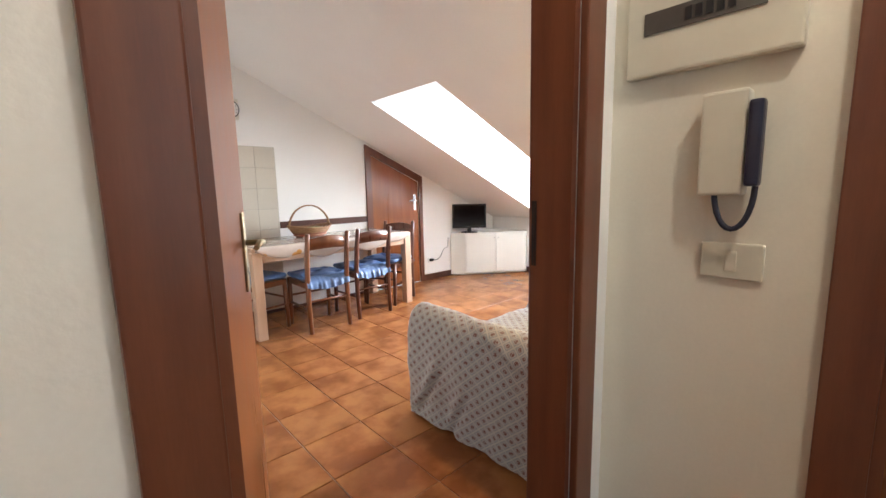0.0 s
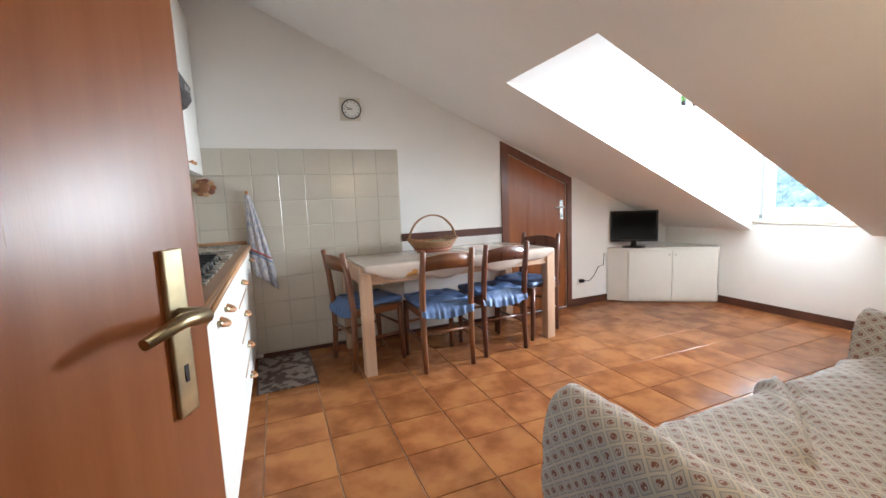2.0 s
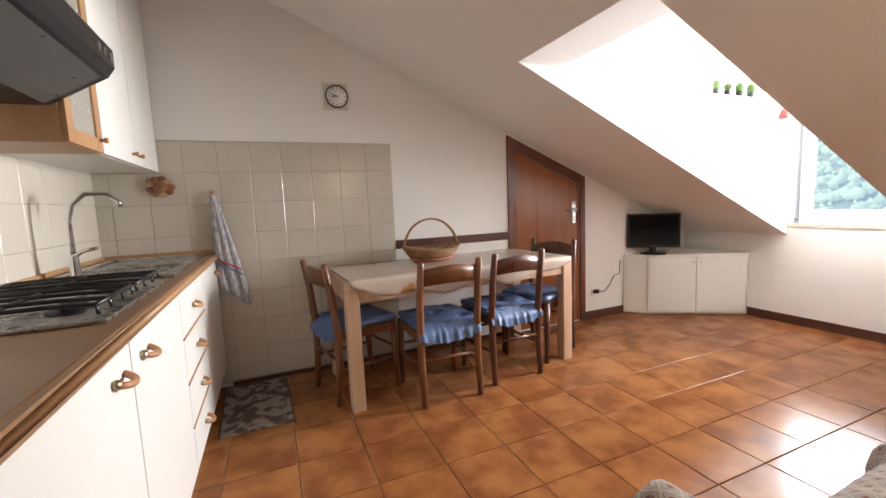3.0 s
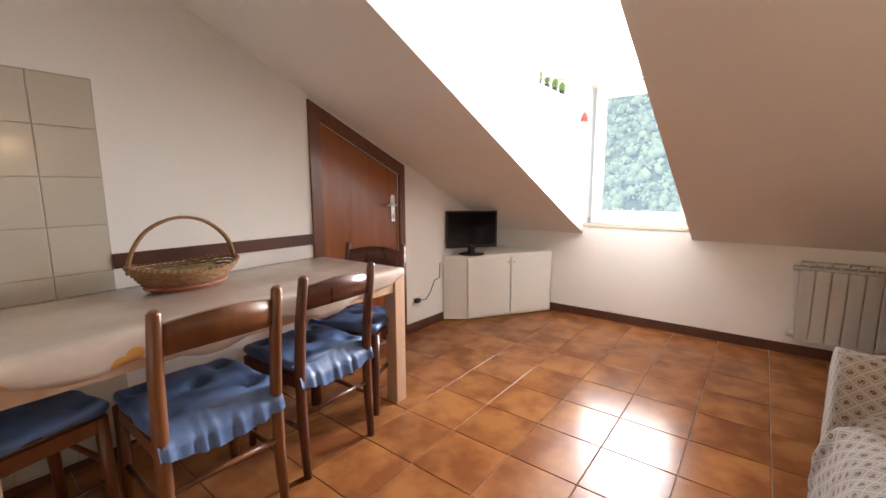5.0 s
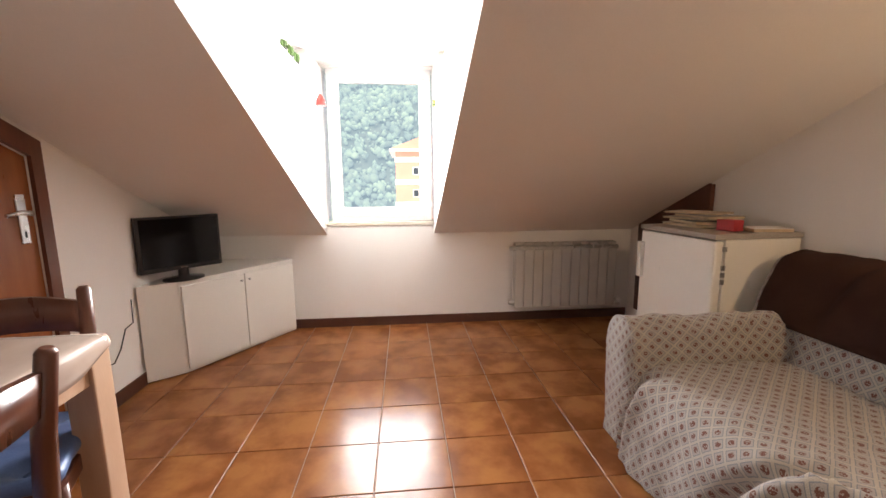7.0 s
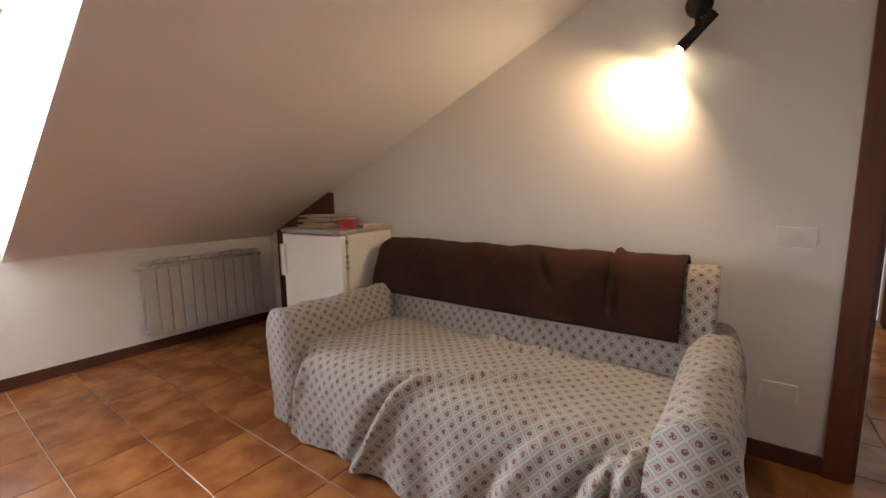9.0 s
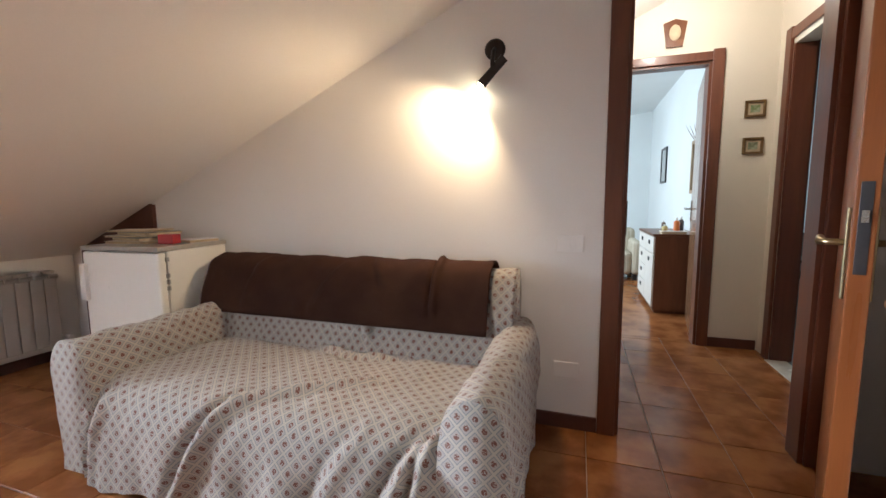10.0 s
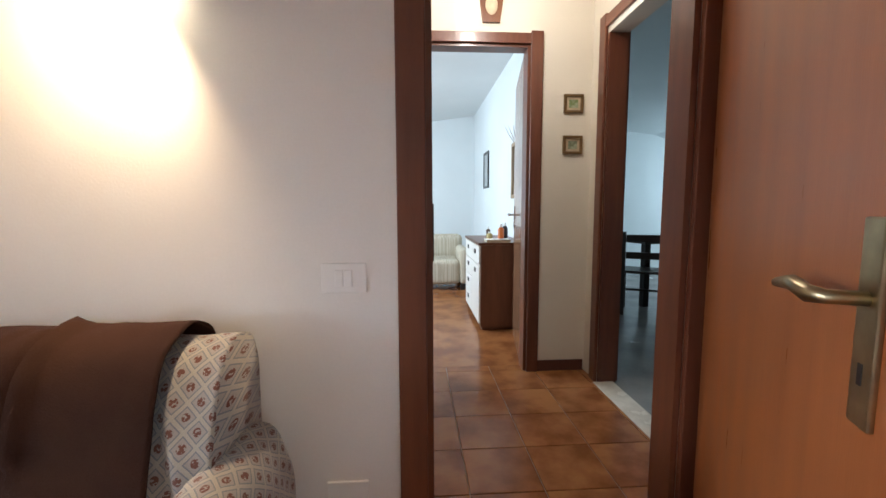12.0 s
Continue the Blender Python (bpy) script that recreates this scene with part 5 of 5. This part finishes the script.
add_box(bm, CX - 0.056, CX - 0.026, -0.424, -0.399, 1.135, 1.298, 0.007)
hs = part("handset", bm, material("navy_plastic", (0.02, 0.02, 0.045), 0.35), ic, "dark blue handset")
bm = bmesh.new()
add_tube(bm, [(CX - 0.036, -0.382 - 0.034 * math.cos(q), 1.135 - 0.085 * math.sin(q)) for q in [i * math.pi / 14 for i in range(15)]], 0.0055, 8)
part("cord", bm, material("navy_cord", (0.02, 0.02, 0.04), 0.5), ic)
wall_plate("light_switch", "ivory light switch under the door intercom", pose(CX, -0.380, 0.980, 0, 0, 90), 0.112, 0.076, 1, IVORY)

pic_gold = material("gilt_frame", (0.20, 0.12, 0.045), 0.4, 0.2, 30, metal=0.3)
for z, col in ((1.777, (0.16, 0.24, 0.07)), (1.512, (0.14, 0.16, 0.08))):
    pf = thing("small_picture", "small framed landscape print on the corridor wall", "picture", pose(0.125, CY, z), "corridor pictures")
    for d in ((-0.065, 0.065, 0.043, 0.06), (-0.065, 0.065, -0.06, -0.043), (-0.065, -0.047, -0.043, 0.043), (0.047, 0.065, -0.043, 0.043)):
        box_part("frame", (d[0], d[1], 0.0, 0.016, d[2], d[3]), pic_gold, pf, bevel=0.002)
    box_part("mount", (-0.048, 0.048, 0.002, 0.006, -0.044, 0.044), PAPER, pf)
    box_part("print", (-0.030, 0.030, 0.006, 0.008, -0.026, 0.026), material("print_green", col, 0.6, 0.3, 40, second=(0.35, 0.40, 0.28)), pf)
pl = thing("wall_plaque", "small tapered wooden plaque with a pale relief", "plaque", pose(0.675, CY, 2.37))
bm = bmesh.new()
add_prism(bm, [(-0.055, -0.10), (0.055, -0.10), (0.080, 0.075), (0.0, 0.10), (-0.080, 0.075)], "y", 0.0, 0.018)
part("board", bm, WOOD_CHAIR, pl)
bm = bmesh.new()
bmesh.ops.create_icosphere(bm, subdivisions=3, radius=0.05)
bm.transform(Matrix.Translation((0, 0.016, 0)) @ Matrix.Diagonal((0.8, 0.25, 1.2, 1)))
part("relief", bm, PAPER, pl)
cl_ = thing("ceiling_lamp", "small round white glass lamp on the corridor ceiling", "ceiling lamp")
bm = bmesh.new()
add_lathe(bm, [(0.06, 0.0), (0.10, 0.02), (0.11, 0.06), (0.09, 0.075)], (0.75, -0.95, 2.47), 20)
part("shade", bm, WHITE_PLASTIC, cl_)
bm = bmesh.new()
add_tube(bm, [(0.75, -0.95, 2.54), (0.75, -0.95, roof(0.75) + 0.01)], 0.012, 8)
part("stem", bm, METAL_BRASS, cl_)

# ---- bedroom beyond the corridor ----
BROWN_LAM = material("brown_laminate", (0.10, 0.036, 0.018), 0.35, 0.1, 3, second=(0.14, 0.052, 0.026), stretch=(8, 8, 1))
ds = thing("dresser", "brown dresser with white drawer fronts by the bedroom wall", "dresser", pose(0, 0, FZ))
box_part("body", (0.14, 0.575, -3.55, -2.53, 0.03, 0.79), BROWN_LAM, ds)
box_part("top", (0.135, 0.60, -3.56, -2.52, 0.791, 0.815), BROWN_LAM, ds, bevel=0.003)
box_part("plinth", (0.16, 0.56, -3.53, -2.55, 0.0, 0.029), BROWN_LAM, ds)
for y0, y1, z0, z1 in ((-3.03, -2.55, 0.06, 0.60), (-3.03, -2.55, 0.61, 0.78), (-3.53, -3.04, 0.61, 0.78), (-3.53, -3.04, 0.43, 0.60), (-3.53, -3.04, 0.25, 0.42), (-3.53, -3.04, 0.06, 0.24)):
    dd = box_part("drawer_front", (0.576, 0.592, y0, y1, z0, z1), WHITE_LAM, ds, bevel=0.003)
    box_part("pull", (0.592, 0.600, (y0 + y1) / 2 - 0.035, (y0 + y1) / 2 + 0.035, z1 - 0.085, z1 - 0.045), BLACK, dd)
for x, y, h, r, col in ((0.36, -2.70, 0.16, 0.03, (0.62, 0.16, 0.03)), (0.30, -2.80, 0.17, 0.028, (0.04, 0.03, 0.03)), (0.44, -2.86, 0.08, 0.03, (0.62, 0.50, 0.20)), (0.42, -3.05, 0.12, 0.022, (0.10, 0.06, 0.04))):
    bt = thing("bottle", "small bottle standing on the dresser", "bottle", pose(x, y, FZ + 0.816), "bottles on the dresser")
    bm = bmesh.new()
    add_lathe(bm, [(r * 0.9, 0), (r, 0.005), (r, h * 0.7), (r * 0.45, h * 0.82)], (0, 0, 0), 14)
    part("body", bm, material("bottle_tint", col, 0.3), bt)
    bm = bmesh.new()
    add_lathe(bm, [(r * 0.42, h * 0.82), (r * 0.42, h), (r * 0.1, h)], (0, 0, 0), 12)
    part("cap", bm, WHITE_PLASTIC, bt)
bk2 = thing("book", "white book lying on the dresser", "book", pose(0, 0, FZ))
box_part("page_block", (0.30, 0.52, -2.69, -2.55, 0.816, 0.838), PAPER, bk2)
box_part("cover", (0.295, 0.525, -2.695, -2.545, 0.838, 0.842), WHITE_LAM, bk2)
mr_ = thing("wall_mirror", "tall mirror in a wooden frame on the bedroom wall", "mirror")
MIRROR = material("mirror_glass", (0.85, 0.87, 0.87), 0.02, 0.01, 5, metal=1.0)
box_part("glass", (0.121, 0.127, -3.22, -2.97, 1.24, 1.74), MIRROR, mr_)
for d in ((-3.26, -3.22, 1.20, 1.78), (-2.97, -2.93, 1.20, 1.78), (-3.22, -2.97, 1.20, 1.24), (-3.22, -2.97, 1.74, 1.78)):
    box_part("frame", (0.121, 0.142, *d), material("pale_oak_frame", (0.36, 0.26, 0.16), 0.5), mr_, bevel=0.003)
for k, dy in enumerate((-0.16, -0.05, 0.08)):
    bm = bmesh.new()
    add_tube(bm, [(0.14, -3.1 + dy * 0.4, 1.79), (0.17, -3.1 + dy, 1.88), (0.19, -3.1 + dy * 1.6, 1.98 - 0.03 * k)], [0.004, 0.003, 0.001], 5)
    part("twig", bm, BROWN_LAM, mr_)
pc = thing("picture", "narrow framed picture on the bedroom wall", "picture")
box_part("print", (0.121, 0.128, -5.05, -4.72, 1.42, 1.88), material("grey_print", (0.45, 0.48, 0.48), 0.5, 0.2, 12), pc)
for d in ((-5.08, -5.05, 1.39, 1.91), (-4.72, -4.69, 1.39, 1.91), (-5.05, -4.72, 1.39, 1.42), (-5.05, -4.72, 1.88, 1.91)):
    box_part("frame", (0.121, 0.14, *d), BLACK, pc)
CREAM_CLOTH = material("cream_stripe_cloth", (0.55, 0.49, 0.38), 0.9, 0.08, 3, 0.3, 200, second=(0.42, 0.36, 0.27), stretch=(24, 24, 0.3), mix=(0.45, 0.55))
ac = thing("armchair", "cream striped armchair in the bedroom", "armchair", pose(0.86, -4.75, FZ))
soft_box("seat", (-0.30, 0.30, -0.30, 0.34, 0.08, 0.42), 0.06, CREAM_CLOTH, ac)
soft_box("backrest", (-0.40, 0.40, -0.44, -0.26, 0.08, 0.74), 0.08, CREAM_CLOTH, ac)
for sx in (-1, 1):
    soft_box("armrest", (min(sx * 0.29, sx * 0.43), max(sx * 0.29, sx * 0.43), -0.35, 0.36, 0.08, 0.58), 0.06, CREAM_CLOTH, ac)
    for sy in (-0.3, 0.3):
        box_part("foot", (sx * 0.34 - 0.03, sx * 0.34 + 0.03, sy - 0.03, sy + 0.03, 0, 0.085), BLACK, ac)

# ---- dining room beyond ----
EBONY = material("black_brown_wood", (0.028, 0.016, 0.012), 0.3, 0.1, 4)
dt = thing("dining_table", "dark wooden table with a pale cloth in the dining room", "table", pose(-1.85, -3.75, FZ, 0, 0, 10))
box_part("tabletop", (-0.55, 0.55, -0.42, 0.42, 0.72, 0.76), EBONY, dt, bevel=0.005)
for sx in (-0.48, 0.48):
    for sy in (-0.35, 0.35):
        box_part("leg", (sx - 0.035, sx + 0.035, sy - 0.035, sy + 0.035, 0, 0.72), EBONY, dt)
tc2 = tagged(box_part("tablecloth", (-0.50, 0.50, -0.38, 0.38, 0.7605, 0.764), PLASTER_COOL), "pale cloth on the dark dining room table", "tablecloth")
tc2.matrix_world = pose(-1.85, -3.75, FZ, 0, 0, 10)


def plain_chair(m):
    ob = thing("chair", "dark wooden chair in the dining room", "chair", m, "dining room chairs")
    for sx in (-0.18, 0.18):
        box_part("back_leg", (sx - 0.018, sx + 0.018, -0.2, -0.165, 0, 0.88), EBONY, ob, bevel=0.004)
        box_part("front_leg", (sx - 0.018, sx + 0.018, 0.165, 0.2, 0, 0.44), EBONY, ob, bevel=0.004)
    box_part("seat", (-0.21, 0.21, -0.16, 0.21, 0.441, 0.47), EBONY, ob, bevel=0.006)
    box_part("stretcher", (-0.16, 0.16, 0.172, 0.19, 0.20, 0.225), EBONY, ob)
    for z in (0.60, 0.78):
        box_part("back_slat", (-0.16, 0.16, -0.19, -0.172, z, z + 0.07), EBONY, ob)


plain_chair(pose(-1.25, -3.05, FZ, 0, 0, 150))
plain_chair(pose(-2.0, -3.05, FZ, 0, 0, 185))
plain_chair(pose(-1.1, -3.75, FZ, 0, 0, 95))

# red and white thing on the floor of the side room
rg = thing("bath_mat", "red and white mat on the side room's floor", "mat", pose(1.95, -0.62, FZ))
box_part("pile", (-0.35, 0.35, -0.30, 0.30, 0.002, 0.02), material("red_white_mat", (0.62, 0.07, 0.05), 0.9, 0.1, 9, second=(0.75, 0.72, 0.7), mix=(0.48, 0.52)), rg, bevel=0.005)
box_part("border", (-0.37, -0.35, -0.30, 0.30, 0.002, 0.018), WHITE_LAM, rg)
bm = bmesh.new()
add_box(bm, CX + 0.0, 3.1, CY, -0.11, FZ - 0.12, FZ - 0.003)
setting("floor_side_room", bm, TILE, "terracotta floor of the side room", "floor")

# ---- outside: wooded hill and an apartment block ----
# distance haze is put into the surface as a faint even glow
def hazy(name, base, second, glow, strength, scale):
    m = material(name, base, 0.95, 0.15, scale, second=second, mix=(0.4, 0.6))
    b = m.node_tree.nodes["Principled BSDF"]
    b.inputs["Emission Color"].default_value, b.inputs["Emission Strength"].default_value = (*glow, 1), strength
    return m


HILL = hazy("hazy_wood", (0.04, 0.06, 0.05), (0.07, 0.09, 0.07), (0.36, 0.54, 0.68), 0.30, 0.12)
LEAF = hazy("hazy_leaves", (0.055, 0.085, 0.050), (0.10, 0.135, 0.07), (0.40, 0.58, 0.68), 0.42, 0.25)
leaf_nodes, leaf_link = LEAF.node_tree.nodes, LEAF.node_tree.links.new
island = leaf_nodes.new("ShaderNodeNewGeometry")
tone = leaf_nodes.new("ShaderNodeMapRange")
tone.inputs[3].default_value, tone.inputs[4].default_value = 0.55, 1.6
leaf_link(island.outputs["Random Per Island"], tone.inputs[0])
shade_of = leaf_nodes.new("ShaderNodeHueSaturation")
leaf_link(tone.outputs[0], shade_of.inputs["Value"])
leaf_link(leaf_nodes["Principled BSDF"].inputs["Base Color"].links[0].from_socket, shade_of.inputs["Color"])
leaf_link(shade_of.outputs[0], leaf_nodes["Principled BSDF"].inputs["Base Color"])


def hill(x, y):
    g = (x - 62) / 110
    return -24 + 84 * g + 9 * noise.noise(Vector((x * 0.03, y * 0.03, 0))) - 0.0012 * (y - 10) ** 2 * g


bm = bmesh.new()
rows = [[bm.verts.new((x, y, hill(x, y))) for y in range(-130, 131, 5)] for x in range(58, 176, 5)]
for r0, r1 in zip(rows, rows[1:]):
    for i in range(len(r0) - 1):
        bm.faces.new((r0[i], r0[i + 1], r1[i + 1], r1[i])).smooth = True
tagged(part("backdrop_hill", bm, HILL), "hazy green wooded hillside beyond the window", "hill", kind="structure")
base = bmesh.new()
bmesh.ops.create_icosphere(base, subdivisions=1, radius=1)
bv, bf = [v.co.copy() for v in base.verts], [[v.index for v in q.verts] for q in base.faces]
base.free()
rnd = random.Random(11)
vs, fs = [], []
for k in range(17000):
    x, y = rnd.uniform(64, 172), rnd.uniform(-70, 75)
    s, o = rnd.choice((0.25, 0.35, 0.5, 0.8)) * rnd.uniform(0.8, 1.4), len(vs)
    z = hill(x, y) + 3.0 * abs(noise.noise(Vector((x * 0.22, y * 0.22, 5)))) + rnd.uniform(0.1, 1.4)
    for v in bv:
        j = 1 + rnd.uniform(-0.5, 0.5)
        vs.append((x + v.x * s * j, y + v.y * s * j, z + v.z * s * j * rnd.uniform(0.8, 1.2)))
    fs += [[i + o for i in q] for q in bf]
data = bpy.data.meshes.new("far_woods")
data.from_pydata(vs, [], fs)
data.shade_smooth()
data.materials.append(LEAF)
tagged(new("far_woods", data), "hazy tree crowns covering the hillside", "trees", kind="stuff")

# the block's render and bands glow faintly too, as painted haze
ORANGE = hazy("hazy_orange_render", (0.46, 0.22, 0.15), (0.50, 0.26, 0.18), (1.0, 0.50, 0.40), 0.36, 0.4)
PALE = hazy("hazy_pale_band", (0.75, 0.70, 0.64), (0.70, 0.66, 0.6), (1, 0.95, 0.9), 0.32, 0.5)
PANE = material("dark_pane", (0.05, 0.07, 0.09), 0.2, 0.1, 3)
ab = thing("apartment_building", "orange apartment block with pale bands beyond the window", "building", pose(60, 0, 0))
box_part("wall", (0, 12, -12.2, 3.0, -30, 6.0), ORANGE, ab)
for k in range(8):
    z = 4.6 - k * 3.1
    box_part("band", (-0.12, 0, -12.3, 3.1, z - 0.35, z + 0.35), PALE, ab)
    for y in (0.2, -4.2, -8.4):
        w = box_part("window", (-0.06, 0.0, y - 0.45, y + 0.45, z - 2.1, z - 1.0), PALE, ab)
        box_part("pane", (-0.10, -0.06, y - 0.35, y + 0.35, z - 2.0, z - 1.1), PANE, w)
bm = bmesh.new()
add_prism(bm, [(-13.0, 6.0), (3.7, 6.0), (-0.4, 7.6), (-13.0, 8.6)], "x", -0.9, 12.5)
part("roof", bm, ORANGE, ab)
box_part("eaves", (-1.0, 12.4, -13.1, 3.8, 5.7, 6.02), PALE, ab)
bm = bmesh.new()
add_box(bm, 5.3, 3000, -2500, 2500, -31, -30)
tagged(part("ground", bm, HILL), "far valley ground outside the window", "ground", kind="structure")

# ---- tiles, last ----
def tiles(name, parent, u_cuts, v_cuts, place, mat, gap, thick, skip=None, bevel=0.0015):
    """Separate tiles between the cuts; alike sizes share one mesh. place(u, v) gives the pose of a tile's corner, its face along local z."""
    cache = {}
    for u0, u1 in zip(u_cuts, u_cuts[1:]):
        for v0, v1 in zip(v_cuts, v_cuts[1:]):
            if skip and skip((u0 + u1) / 2, (v0 + v1) / 2):
                continue
            key = (round(u1 - u0, 3), round(v1 - v0, 3))
            if min(key) < 0.012:
                continue
            if key not in cache:
                a, b, g, e = key[0], key[1], gap / 2, bevel
                ring = lambda i, z: [(g + i, g + i, z), (a - g - i, g + i, z), (a - g - i, b - g - i, z), (g + i, b - g - i, z)]
                bm = bmesh.new()
                r = [[bm.verts.new(p) for p in q] for q in (ring(0, 0), ring(0, thick - e), ring(e * 1.5, thick))]
                for p, q in zip(r, r[1:]):
                    for k in range(4):
                        bm.faces.new((p[k], p[(k + 1) % 4], q[(k + 1) % 4], q[k]))
                bm.faces.new(r[2])
                cache[key] = mesh_of(name, bm, mat)
            ob = new(name, cache[key])
            ob.parent = parent
            ob.matrix_basis = place(u0, v0)


def cuts(lo, hi, step, phase):
    k = math.ceil((lo - phase) / step + 1e-6)
    out = [lo]
    while phase + k * step < hi - 1e-6:
        out.append(phase + k * step)
        k += 1
    return out + [hi]


S = 0.305
tiles("floor_tile", floor, cuts(0.0, XW, S, 3.096), cuts(CY - 0.11, YC, S, 1.762), lambda u, v: pose(u, v, FZ - 0.004), TILE, 0.004, 0.005, lambda u, v: v < -0.16 and u > 1.33)
box_part("tile_bed", (0.002, 1.797, YC - 0.003, YC - 0.0005, FZ + 0.03, 1.582), WALL_GROUT, bpy.data.objects["wall_north"])
tiles("wall_tile", bpy.data.objects["wall_north"], cuts(0.0, 1.795, 0.19, 1.795), cuts(FZ + 0.03, 1.58, 0.196, 1.58), lambda u, v: pose(u, YC - 0.002, v, 90), WALL_TILE, 0.003, 0.006)
box_part("tile_bed", (0.0005, 0.003, 0.45, YC - 0.01, 0.88, 1.40), WALL_GROUT, bpy.data.objects["wall_west"])
tiles("wall_tile", bpy.data.objects["wall_west"], cuts(0.45, YC - 0.008, 0.19, YC - 0.008), cuts(0.88, 1.40, 0.196, 1.396), lambda u, v: pose(0.002, u, v, 90, 0, 90), WALL_TILE, 0.003, 0.006)
